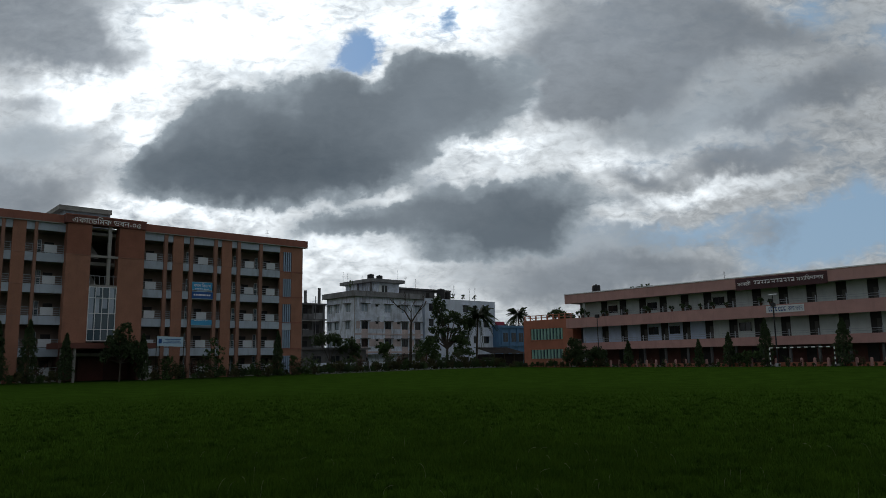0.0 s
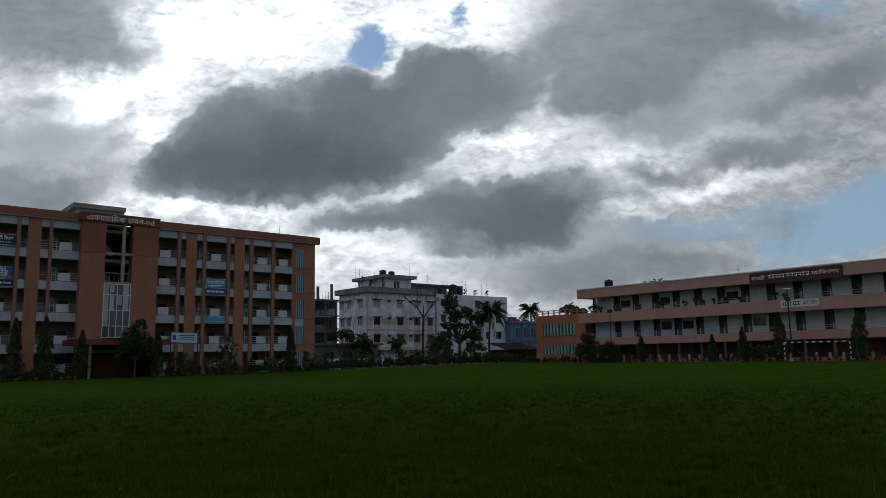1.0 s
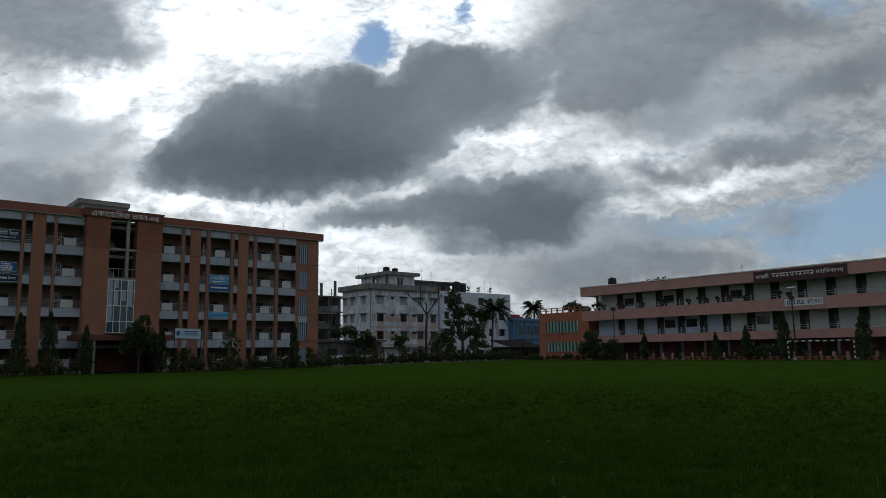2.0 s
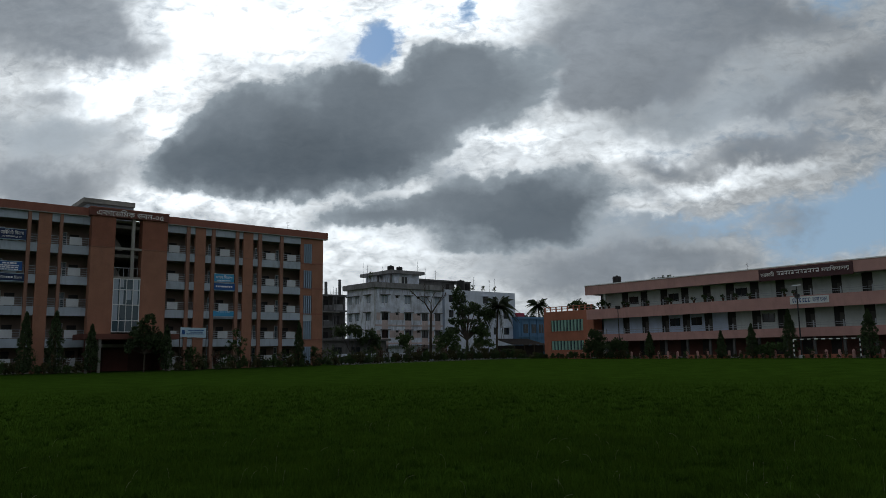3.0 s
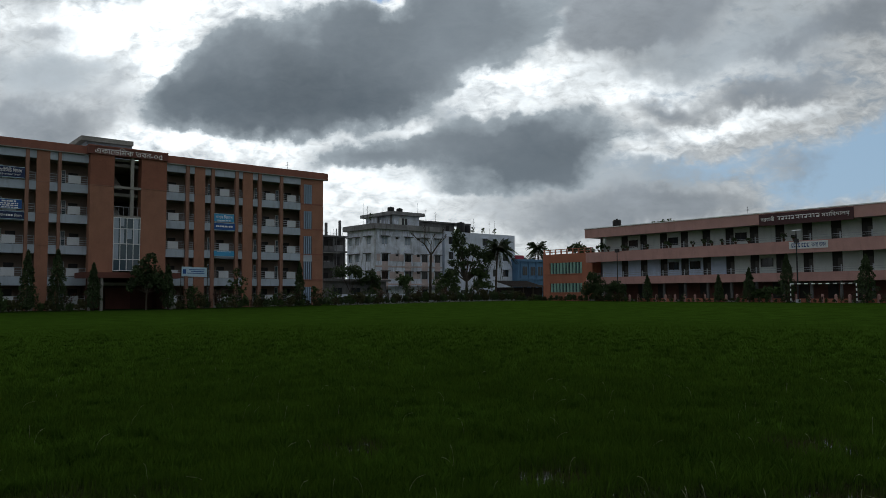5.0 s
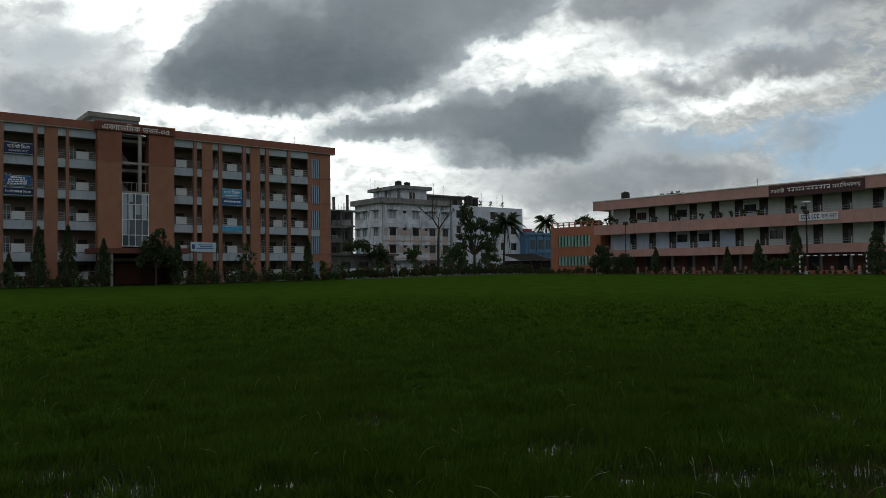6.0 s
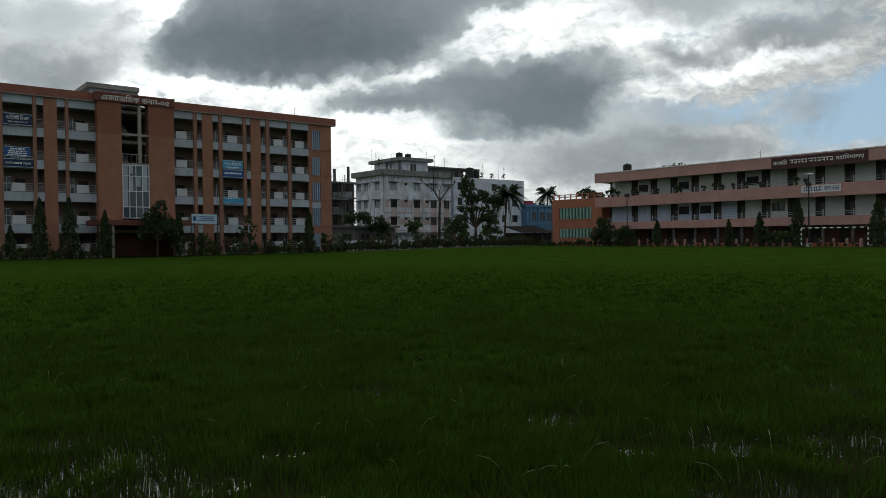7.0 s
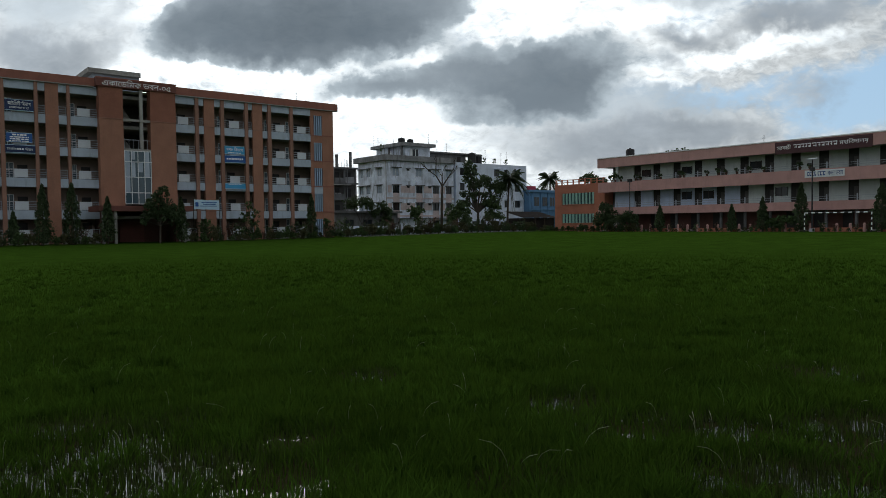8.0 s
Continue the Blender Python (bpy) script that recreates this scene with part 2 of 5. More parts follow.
SIGNMAROON = surface("dark_maroon_board", (0.085, 0.035, 0.04), 0.6, 0.04, 0.15, bump=0.0)
BANNERBLUE = surface("blue_vinyl", (0.02, 0.10, 0.34), 0.5, 0.03, 0.1, bump=0.0)
BANNERNAVY = surface("navy_vinyl", (0.012, 0.03, 0.10), 0.5, 0.03, 0.1, bump=0.0)
BANNERCYAN = surface("cyan_vinyl", (0.06, 0.36, 0.66), 0.5, 0.03, 0.1, bump=0.0)
BANNERPALE = surface("pale_blue_vinyl", (0.50, 0.68, 0.82), 0.5, 0.03, 0.1, bump=0.0)
BANNERWHITE = surface("white_vinyl", (0.75, 0.78, 0.80), 0.5, 0.03, 0.08, bump=0.0)
LETTER = surface("white_letter", (0.88, 0.88, 0.88), 0.5, 0.02, 0.04, bump=0.0)
LETTERBLUE = surface("blue_letter", (0.03, 0.08, 0.25), 0.5, 0.02, 0.04, bump=0.0)
BARK = surface("bark", (0.07, 0.056, 0.044), 0.95, 0.15, 0.3, scale=3)
IRON = surface("dark_iron", (0.06, 0.06, 0.065), 0.55, 0.05, 0.1, bump=0.0, metal=0.6)
POTTERY = surface("terracotta", (0.10, 0.055, 0.04), 0.85, 0.08, 0.15)
# red-brown with the shade under porch and arcade put into the colour
ARCADE = surface("shaded_red_brown_wall", (0.13, 0.06, 0.05), 0.9, 0.05, 0.2)
DARKROOM = surface("unlit_interior", (0.10, 0.095, 0.09), 0.9, 0.05, 0.2)
RUST = surface("rusty_tin_roof", (0.035, 0.03, 0.028), 0.95, 0.1, 0.3, gloss=0.05)
# maroon darkened for the shade on the sign beam; also on canopy and door
FASCIA = surface("shaded_maroon_paint", (0.19, 0.075, 0.06), 0.8, 0.05, 0.15, streaks=0.2)


def glass(name, color=(0.03, 0.035, 0.04)):
    mat = bpy.data.materials.new(name)
    mat.use_nodes = True
    b = mat.node_tree.nodes["Principled BSDF"]
    b.inputs["Base Color"].default_value = (*color, 1)
    b.inputs["Roughness"].default_value = 0.06
    return mat


GLASS = glass("dark_window_glass")
GLASSBLUE = glass("blue_tinted_glass", (0.06, 0.10, 0.125))


def leaf(name, color, spread=0.45, gloss=0.25):
    mat = bpy.data.materials.new(name)
    mat.use_nodes = True
    nt = mat.node_tree
    N, link = nt.nodes.new, nt.links.new
    b = nt.nodes["Principled BSDF"]
    b.inputs["Roughness"].default_value, b.inputs["Specular IOR Level"].default_value = 0.6, gloss
    geo = N("ShaderNodeNewGeometry")
    k = N("ShaderNodeMapRange")
    link(geo.outputs["Random Per Island"], k.inputs[0])
    k.inputs[3].default_value, k.inputs[4].default_value = 1 - spread, 1 + spread
    noise_n = N("ShaderNodeTexNoise")
    link(geo.outputs["Position"], noise_n.inputs["Vector"])
    noise_n.inputs["Scale"].default_value = 0.8
    k2 = N("ShaderNodeMath")
    k2.operation = "MULTIPLY_ADD"
    link(noise_n.outputs[0], k2.inputs[0])
    k2.inputs[1].default_value, k2.inputs[2].default_value = 0.9, 0.55
    k3 = N("ShaderNodeMath")
    k3.operation = "MULTIPLY"
    link(k.outputs[0], k3.inputs[0])
    link(k2.outputs[0], k3.inputs[1])
    tint = N("ShaderNodeVectorMath")
    tint.operation = "SCALE"
    tint.inputs[0].default_value = color
    link(k3.outputs[0], tint.inputs["Scale"])
    link(tint.outputs[0], b.inputs["Base Color"])
    through_leaf = N("ShaderNodeBsdfTranslucent")
    link(tint.outputs[0], through_leaf.inputs[0])
    mx = N("ShaderNodeMixShader")
    mx.inputs[0].default_value = 0.25
    link(b.outputs[0], mx.inputs[1])
    link(through_leaf.outputs[0], mx.inputs[2])
    link(mx.outputs[0], nt.nodes["Material Output"].inputs[0])
    return mat


LEAF = leaf("dark_green_leaf", (0.050, 0.078, 0.032))
LEAFLIGHT = leaf("fresh_green_leaf", (0.060, 0.100, 0.034))
PALMLEAF = leaf("palm_leaf", (0.035, 0.055, 0.022))
HEDGELEAF = leaf("hedge_leaf", (0.078, 0.080, 0.036))
REDLEAF = leaf("reddish_brown_leaf", (0.10, 0.055, 0.04))
GRASS = leaf("grass_blade", (0.044, 0.085, 0.010), 0.22, 0.0)
SEDGE = leaf("dark_sedge_stem", (0.040, 0.058, 0.014), 0.4, 0.1)
TUFT = leaf("fresh_grass_blade", (0.042, 0.086, 0.011), 0.3, 0.0)
STALK = leaf("dry_grass_stalk", (0.30, 0.32, 0.20), 0.3)

# ---- building helpers ----


def box(bm, x0, x1, y0, y1, z0, z1):
    vs = [bm.verts.new((x, y, z)) for x in (x0, x1) for y in (y0, y1) for z in (z0, z1)]
    for f in ((0, 1, 3, 2), (4, 6, 7, 5), (0, 4, 5, 1), (2, 3, 7, 6), (0, 2, 6, 4), (1, 5, 7, 3)):
        bm.faces.new([vs[i] for i in f])


def tube(bm, a, b, r0, r1=None, n=8):
    """A tapered rod from a to b."""
    a, b = Vector(a), Vector(b)
    r1 = r0 if r1 is None else r1
    q = (b - a).to_track_quat("Z", "Y")
    rings = []
    for p, r in ((a, r0), (b, r1)):
        rings.append([bm.verts.new(p + q @ Vector((r * math.cos(k * math.tau / n), r * math.sin(k * math.tau / n), 0))) for k in range(n)])
    for k in range(n):
        bm.faces.new((rings[0][k], rings[0][(k + 1) % n], rings[1][(k + 1) % n], rings[1][k]))
    bm.faces.new(rings[1])
    bm.faces.new(rings[0][::-1])


def lathe(bm, profile, at=(0, 0, 0), n=16):
    """A turned body from rows of radius and height."""
    rings = [[bm.verts.new((at[0] + r * math.cos(k * math.tau / n), at[1] + r * math.sin(k * math.tau / n), at[2] + z)) for k in range(n)]
             for r, z in profile]
    for a, b in zip(rings, rings[1:]):
        for k in range(n):
            bm.faces.new((a[k], a[(k + 1) % n], b[(k + 1) % n], b[k]))
    bm.faces.new(rings[-1])
    bm.faces.new(rings[0][::-1])


def thing(name, x, y, z, label, category, group="", kind=""):
    ob = new(name)
    ob.location = (x, y, z)
    return tagged(ob, label, category, group, kind)


def part(name, bm, material, parent=None, label=""):
    """Links a bmesh, given in world places, as one mesh under its thing."""
    me = bpy.data.meshes.new(name)
    bm.to_mesh(me)
    bm.free()
    me.materials.append(material)
    ob = new(name, me)
    if parent is not None:
        up = parent
        shift = Vector((0, 0, 0))
        while up is not None:
            shift -= up.location
            up = up.parent
        me.transform(Matrix.Translation(shift))
        ob.parent = parent
    return tagged(ob, label) if label else ob


def slab(name, material, parent, x0, x1, y0, y1, z0, z1, label=""):
    bm = bmesh.new()
    box(bm, x0, x1, y0, y1, z0, z1)
    return part(name, bm, material, parent, label)


def mesh_from(name, verts, faces, material, parent=None, label="", smooth=False):
    me = bpy.data.meshes.new(name)
    me.from_pydata(verts, [], faces)
    me.materials.append(material)
    if smooth:
        me.polygons.foreach_set("use_smooth", [True] * len(me.polygons))
    ob = new(name, me)
    if parent is not None:
        me.transform(Matrix.Translation(-parent.location))
        ob.parent = parent
    return tagged(ob, label) if label else ob


def text_object(text):
    cu = bpy.data.curves.new("letters", "FONT")
    cu.body, cu.size = text, 1.0
    tmp = bpy.data.objects.new("letters", cu)
    scene.collection.objects.link(tmp)
    bpy.context.view_layer.update()
    return tmp


def reach(text):
    tmp = text_object(text)
    far = max(c[0] for c in tmp.bound_box)
    bpy.data.objects.remove(tmp)
    return far


def strokes(sign):
    """The strokes of one sign, each an outline with its holes."""
    tmp = text_object(sign)
    rings = []
    for s in tmp.to_curve(bpy.context.evaluated_depsgraph_get()).splines:
        pts, ring = list(s.bezier_points), []
        for p, q in zip(pts, pts[1:] + pts[:1]):
            for k in range(5):
                t = k / 5
                ring.append((p.co * (1 - t) ** 3 + p.handle_right * 3 * t * (1 - t) ** 2 + q.handle_left * 3 * t * t * (1 - t) + q.co * t ** 3).to_2d())
        rings.append((sum(g.x * h.y - h.x * g.y for g, h in zip(ring, ring[1:] + ring[:1])) / 2, ring))
    bpy.data.objects.remove(tmp)
    lead = max(rings, key=lambda r: abs(r[0]))[0]

    def within(p, ring):
        hit = False
        for g, h in zip(ring, ring[1:] + ring[:1]):
            if (g.y > p.y) != (h.y > p.y) and p.x < (h.x - g.x) * (p.y - g.y) / (h.y - g.y) + g.x:
                hit = not hit
        return hit
    return within, [[ring] + [h for a2, h in rings if a2 * lead < 0 and within(h[0], ring)] for a1, ring in rings if a1 * lead > 0]


def lettering(body):
    """Corners and faces of a raised text, stroke by stroke, so that strokes that overlap stay solid."""
    verts, faces, bar = [], [], reach("H")
    for i, sign in enumerate(body):
        if sign == " ":
            continue
        dx = reach(body[:i] + "H") - bar
        within, groups = strokes(sign)
        for level, loops in enumerate(groups):
            flat, edges = [], []
            for ring in loops:
                n = len(flat)
                flat += ring
                edges += [(n + k, n + (k + 1) % len(ring)) for k in range(len(ring))]
            top = 0.5 + 0.02 * level + 0.03 * (i % 2)
            co, _, tris, *_ = geometry.delaunay_2d_cdt(flat, edges, [], 2, 1e-5)
            n = len(verts)
            verts += [(p.x + dx, p.y, top) for p in co]
            for f in tris:
                mid = (co[f[0]] + co[f[1]] + co[f[2]]) / 3
                if within(mid, loops[0]) and not any(within(mid, h) for h in loops[1:]):
                    faces.append([n + k for k in f])
            n = len(verts)
            verts += [(p.x + dx, p.y, z) for z in (-0.5, top) for p in flat]
            faces += [(n + g, n + h, n + h + len(flat), n + g + len(flat)) for g, h in edges]
    return verts, faces


SIGN_TEXT = "একােডিমক ভবন-০৫"
TEXTS = {t: lettering(t) for t in (SIGN_TEXT, "মহািবদালয়", "আইিসিট িবভাগ", "DEPARTMENT OF ICT", "ইসলািমক", "িবভাগ", "দশন িবভাগ", "সরকারী", "কলা ভবন")}


def words(name, body, height, material, parent, place, facing, width=None, depth=0.04, label=""):
    """Raised lettering. facing: 'S' looks towards -Y, 'W' towards -X."""
    verts, faces = TEXTS[body]
    co = np.array(verts)
    lo, hi = co.min(0), co.max(0)
    co = (co - (lo + hi) / 2)
    ky = height / (hi[1] - lo[1])
    kx = ky if width is None else width / (hi[0] - lo[0])
    x, y, z = co[:, 0] * kx, co[:, 1] * ky, co[:, 2] * depth / max(hi[2] - lo[2], 1e-6)
    co = np.stack((x, -z, y) if facing == "S" else (-z, -x, y), 1) + np.array(place)
    up = parent
    while up is not None:
        co = co - np.array(up.location)
        up = up.parent
    me = bpy.data.meshes.new(name)
    me.from_pydata(co.tolist(), [], faces)
    me.materials.append(material)
    ob = new(name, me)
    ob.parent = parent
    return tagged(ob, label) if label else ob

# ---- ground ----


def ground_z(x, y):
    """The field is level near the camera and rises a little towards the building beyond +X."""
    k = min(max((x - 30) / 48, 0), 1)
    return 0.42 * k * k * (3 - 2 * k)


def ground_material():
    mat = surface("field_soil_and_grass", (0.032, 0.068, 0.008), 0.95, 0.2, 0.3, scale=1.0, bump=0.6)
    mat.node_tree.nodes["Principled BSDF"].inputs["Specular IOR Level"].default_value = 0.0
    return mat


def build_ground():
    xs = [-4000, -1500, -500, -150, -60, -20, 0, 10, 20, 30, 36, 42, 48, 54, 60, 66, 72, 78, 84, 95, 120, 200, 500, 1500, 4000]
    ys = [-4000, -1500, -400, -100, -30, 0, 20, 40, 60, 75, 90, 110, 200, 500, 1500, 4000]
    verts = [(x, y, ground_z(x, y)) for y in ys for x in xs]
    w = len(xs)
    faces = [(j * w + i, j * w + i + 1, (j + 1) * w + i + 1, (j + 1) * w + i) for j in range(len(ys) - 1) for i in range(w - 1)]
    ob = mesh_from("ground", verts, faces, ground_material(), smooth=True)
    tagged(ob, "flat green playing field of wet grass and soil", "ground", kind="structure")


build_ground()

# ---- academic building: five storeys, its front along Y = 86 ----
FRONT = 86.0
SOFFITS = [2.67 + 3.38 * i for i in range(5)]
SILL = 0.94


def academic_building():
    b = thing("academic_building", 24.0, FRONT + 6, 0.0, "five-storey orange brick academic building with blue-grey balcony bands", "building")
    x0, x1, back = -1.5, 49.8, FRONT + 13
    # floors, back wall, inner corridor wall
    for i, s in enumerate(SOFFITS):
        slab("floor_slab", CONCRETE, b, x0 + 0.3, x1 - 0.3, FRONT + 0.32, back - 0.3, s, s + 0.35)
    slab("back_wall", MAROON, b, x0, x1, back - 0.3, back, 0, 16.8)
    slab("side_wall", BRICK, b, x0, x0 + 0.3, FRONT, back - 0.3, 0, 16.8)
    slab("side_wall", BRICK, b, x1 - 0.3, x1, FRONT + 0.303, back - 0.3, 0, 16.8)
    for i in range(5):
        z0 = 0.2 if i == 0 else SOFFITS[i - 1] + 0.352
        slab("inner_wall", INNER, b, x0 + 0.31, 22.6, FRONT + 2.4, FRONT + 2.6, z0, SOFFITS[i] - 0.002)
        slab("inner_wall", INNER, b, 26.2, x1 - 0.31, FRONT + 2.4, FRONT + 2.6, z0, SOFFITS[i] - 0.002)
    # roof parapet, overhanging, with a pale drip edge under it
    slab("roof_slab", CONCRETE, b, x0 + 0.3, x1 - 0.3, FRONT + 0.32, back - 0.3, 16.81, 17.1)
    bm = bmesh.new()
    box(bm, x0 - 0.5, 19.95, FRONT - 0.32, FRONT - 0.1, 17.15, 18.02)
    box(bm, 28.5, x1 + 0.6, FRONT - 0.32, FRONT - 0.1, 17.15, 18.02)
    box(bm, x0 - 0.5, x0 - 0.25, FRONT - 0.1, back + 0.5, 17.15, 18.02)
    box(bm, x1 + 0.35, x1 + 0.6, FRONT - 0.1, back + 0.5, 17.15, 18.02)
    box(bm, x0 - 0.25, x1 + 0.35, back + 0.25, back + 0.5, 17.15, 18.02)
    part("roof_parapet", bm, MAROON, b, "red-brown overhanging roof parapet")
    bm = bmesh.new()
    box(bm, x0 - 0.5, 19.95, FRONT - 0.32, FRONT + 0.31, 17.05, 17.147)
    box(bm, 28.5, x1 + 0.6, FRONT - 0.32, FRONT + 0.31, 17.05, 17.147)
    part("eaves_slab", bm, CONCRETE, b)
    # end walls
    slab("end_wall", BRICK, b, x0, 2.1, FRONT, FRONT + 0.3, 0, 17.045, "orange brick-faced wall")
    slab("end_wall", BRICK, b, 46.4, 46.88, FRONT, FRONT + 0.3, 0, 17.045)
    slab("end_wall", BRICK, b, 48.15, x1, FRONT, FRONT + 0.3, 0, 17.045)
    for i, s in enumerate(SOFFITS):
        slab("spandrel", GREYBLUE if i == 1 else BRICK, b, 46.88, 48.15, FRONT + 0.02, FRONT + 0.3, s + (0.1 if i == 4 else -0.1), min(s + 0.85, 17.045))
        z0 = 0.0 if i == 0 else SOFFITS[i - 1] + 0.85
        w = slab("slit_window", GLASS, b, 46.9, 48.13, FRONT + 0.22, FRONT + 0.26, z0, s - 0.1 if i < 4 else s + 0.1, "tall slit window with blue-grey fins")
        for k in range(4):
            slab("fin", FINBLUE, w, 46.93 + 0.31 * k, 47.10 + 0.31 * k, FRONT - 0.06, FRONT + 0.2, z0, s - 0.1 if i < 4 else s + 0.1)
    for s in SOFFITS[:4]:
        slab("string_course", MAROON, b, 46.4, x1 + 0.04, FRONT - 0.05, FRONT - 0.004, s + 0.78, s + 0.92)
    tube_bm = bmesh.new()
    tube(tube_bm, (x1 + 0.12, FRONT + 0.3, 0), (x1 + 0.12, FRONT + 0.3, 16.9), 0.07)
    part("drainpipe", tube_bm, CONCRETE, b)

    pilasters = ((2.1, 2.4), (4.8, 5.2), (7.9, 8.3), (11.01, 11.41), (14.14, 14.47), (17.22, 17.52), (31.02, 31.43), (34.14, 34.56),
                 (37.23, 37.64), (40.29, 40.73), (43.36, 43.77))
    for a, c in pilasters:
        slab("pilaster", PILASTER, b, a, c, FRONT - 0.22, FRONT + 0.3, 0, 17.045, "slim brown pilaster")
    for a, c in ((5.9, 7.2), (15.17, 16.43), (32.11, 33.38), (38.27, 39.58)):
        slab("pier", BRICK, b, a, c, FRONT - 0.1, FRONT + 0.3, 0, 17.045, "wide orange brick-faced pier")
        for s in SOFFITS[:4]:
            slab("pier_ledge", PILASTER, b, a, c, FRONT - 0.14, FRONT - 0.103, s + 0.86, s + 0.94)
    wide = ((2.4, 4.8), (8.3, 11.01), (11.41, 14.14), (17.52, 20.25), (28.49, 31.02), (34.56, 37.23), (40.73, 43.36), (43.77, 46.4))
    slim = ((5.2, 5.9), (7.2, 7.9), (14.47, 15.17), (16.43, 17.22), (31.43, 32.11), (33.38, 34.14), (37.64, 38.27), (39.58, 40.29))
    rnd = random.Random(4)
    for i, s in enumerate(SOFFITS):
        floor_z = 0.0 if i == 0 else SOFFITS[i - 1] + SILL
        for a, c in wide + slim:
            slab("spandrel", GREYBLUE, b, a, c, FRONT, FRONT + 0.3, s, min(s + SILL, 17.045), "blue-grey painted balcony band")
            if i == 0:
                slab("plinth", CONCRETE, b, a, c, FRONT + 0.05, FRONT + 0.3, 0, 0.62)
                floor_z = 0.62
            rail = slab("railing", STEEL, b, a, c, FRONT + 0.08, FRONT + 0.13, floor_z + 0.88, floor_z + 0.93, "grey steel balcony railing")
            for z in (0.12, 0.36, 0.6):
                slab("rail", STEEL, rail, a, c, FRONT + 0.08, FRONT + 0.13, floor_z + z, floor_z + z + 0.05)
            n = 3 if c - a > 1 else 1
            for k in range(n + 1):
                x = a + 0.03 + (c - a - 0.1) * k / n
                slab("baluster", STEEL, rail, x, x + 0.04, FRONT + 0.14, FRONT + 0.17, floor_z - 0.02, floor_z + 0.88)
            if c - a > 1:
                mid, half = (a + c) / 2 - (0.12 if a > 28 and a < 31 else 0), 0.62
                slab("panel", WHITEPANEL, rail, mid - half, mid + half, FRONT + 0.02, FRONT + 0.076, floor_z + 0.05, floor_z + 0.92, "plain white railing board")
            # a door and a window in the corridor wall behind
            if c - a > 1:
                z0 = (0.2 if i == 0 else SOFFITS[i - 1] + 0.352)
                win_x = a + 0.1 + rnd.random() * 0.12
                door_x = win_x + 1.0 + rnd.random() * 0.3
                slab("corridor_door", WOODANDSHADE, b, door_x, door_x + 0.95, FRONT + 2.34, FRONT + 2.397, z0, z0 + 2.1, "dark door")
                w = slab("corridor_window", GLASSBLUE, b, win_x, win_x + 0.8, FRONT + 2.36, FRONT + 2.397, z0 + 0.5, z0 + 2.3, "tall window with pale frame")
                bm = bmesh.new()
                for k in range(3):
                    box(bm, win_x - 0.03 + 0.4 * k, win_x + 0.03 + 0.4 * k, FRONT + 2.32, FRONT + 2.356, z0 + 0.46, z0 + 2.34)
                for z in (0.46, 1.5, 2.28):
                    box(bm, win_x - 0.03, win_x + 0.83, FRONT + 2.322, FRONT + 2.354, z0 + z, z0 + z + 0.06)
                part("frame", bm, WHITEMETAL, w)

    # stair tower, standing forward of the front
    t0, t1, ty = 20.25, 28.49, FRONT - 0.9
    o0, o1 = 22.72, 25.64
    slab("tower_wall", BRICK, b, t0, o0, ty, FRONT + 0.3, 3.41, 13.68, "orange brick-faced stair tower wall")
    for xa, xb in ((t0, o0), (o1, t1)):
        slab("tower_upper_wall", BRICKDARK, b, xa, xb, ty, FRONT + 0.3, 13.752, 17.15, "dark red brick-faced upper tower wall")
        slab("tower_ledge", PILASTER, b, xa - 0.02, xb + 0.02, ty - 0.04, FRONT + 0.302, 13.682, 13.75)
    slab("tower_wall", BRICK, b, o1, t1, ty, FRONT + 0.3, 3.41, 13.68)
    # beam colour is MAROON with its shade mixed in
    slab("sign_beam", FASCIA, b, t0 - 0.3, t1 + 0.02, ty - 0.2, FRONT + 0.3, 17.153, 18.1, "red-brown fascia beam over the stair tower")
    slab("tower_cornice", MAROON, b, t0 - 0.34, t1 + 0.06, ty - 0.26, ty - 0.203, 17.98, 18.12)
    words("letters", SIGN_TEXT, 0.80, LETTER, b, (24.25, ty - 0.24, 17.63), "S", 7.3, 0.06, "white raised letters")
    slab("stair_back_wall", DARKROOM, b, 22.603, 26.197, FRONT + 5.5, FRONT + 5.7, 0.2, 16.8)
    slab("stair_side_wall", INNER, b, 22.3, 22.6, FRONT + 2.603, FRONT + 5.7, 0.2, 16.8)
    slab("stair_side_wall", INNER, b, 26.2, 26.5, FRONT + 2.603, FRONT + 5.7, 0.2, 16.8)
    slab("column", CONCRETE, b, 24.52, 24.86, ty + 0.1, ty + 0.4, 10.55, 17.15, "pale concrete column")
    for z in (13.55, 10.25):
        slab("beam", CONCRETE, b, o0, o1, ty + 0.05, ty + 0.4, z, z + 0.26)
    for i, z in enumerate((3.9, 7.2, 10.51, 13.9)):
        prof = [(1.2, -0.2)]
        for k in range(10):
            prof += [(1.2 + 0.3 * k, 0.165 * (k + 1)), (1.5 + 0.3 * k, 0.165 * (k + 1))]
        prof.append((4.2, 1.25))
        bm = bmesh.new()
        sides = [[bm.verts.new((x, FRONT + dy, z + dz)) for dy, dz in prof] for x in (22.7, 24.1)]
        bm.faces.new(sides[0])
        bm.faces.new(sides[1][::-1])
        for k in range(len(prof)):
            j = (k + 1) % len(prof)
            bm.faces.new((sides[0][j], sides[0][k], sides[1][k], sides[1][j]))
        part("stair_flight", bm, CONCRETE, b, "concrete stair flight")
    bm = bmesh.new()
    for k in range(6):
        tube(bm, (o0 + 0.1 + 0.5 * k, ty + 0.2, 10.5), (o0 + 0.1 + 0.5 * k, ty + 0.2, 11.5), 0.02)
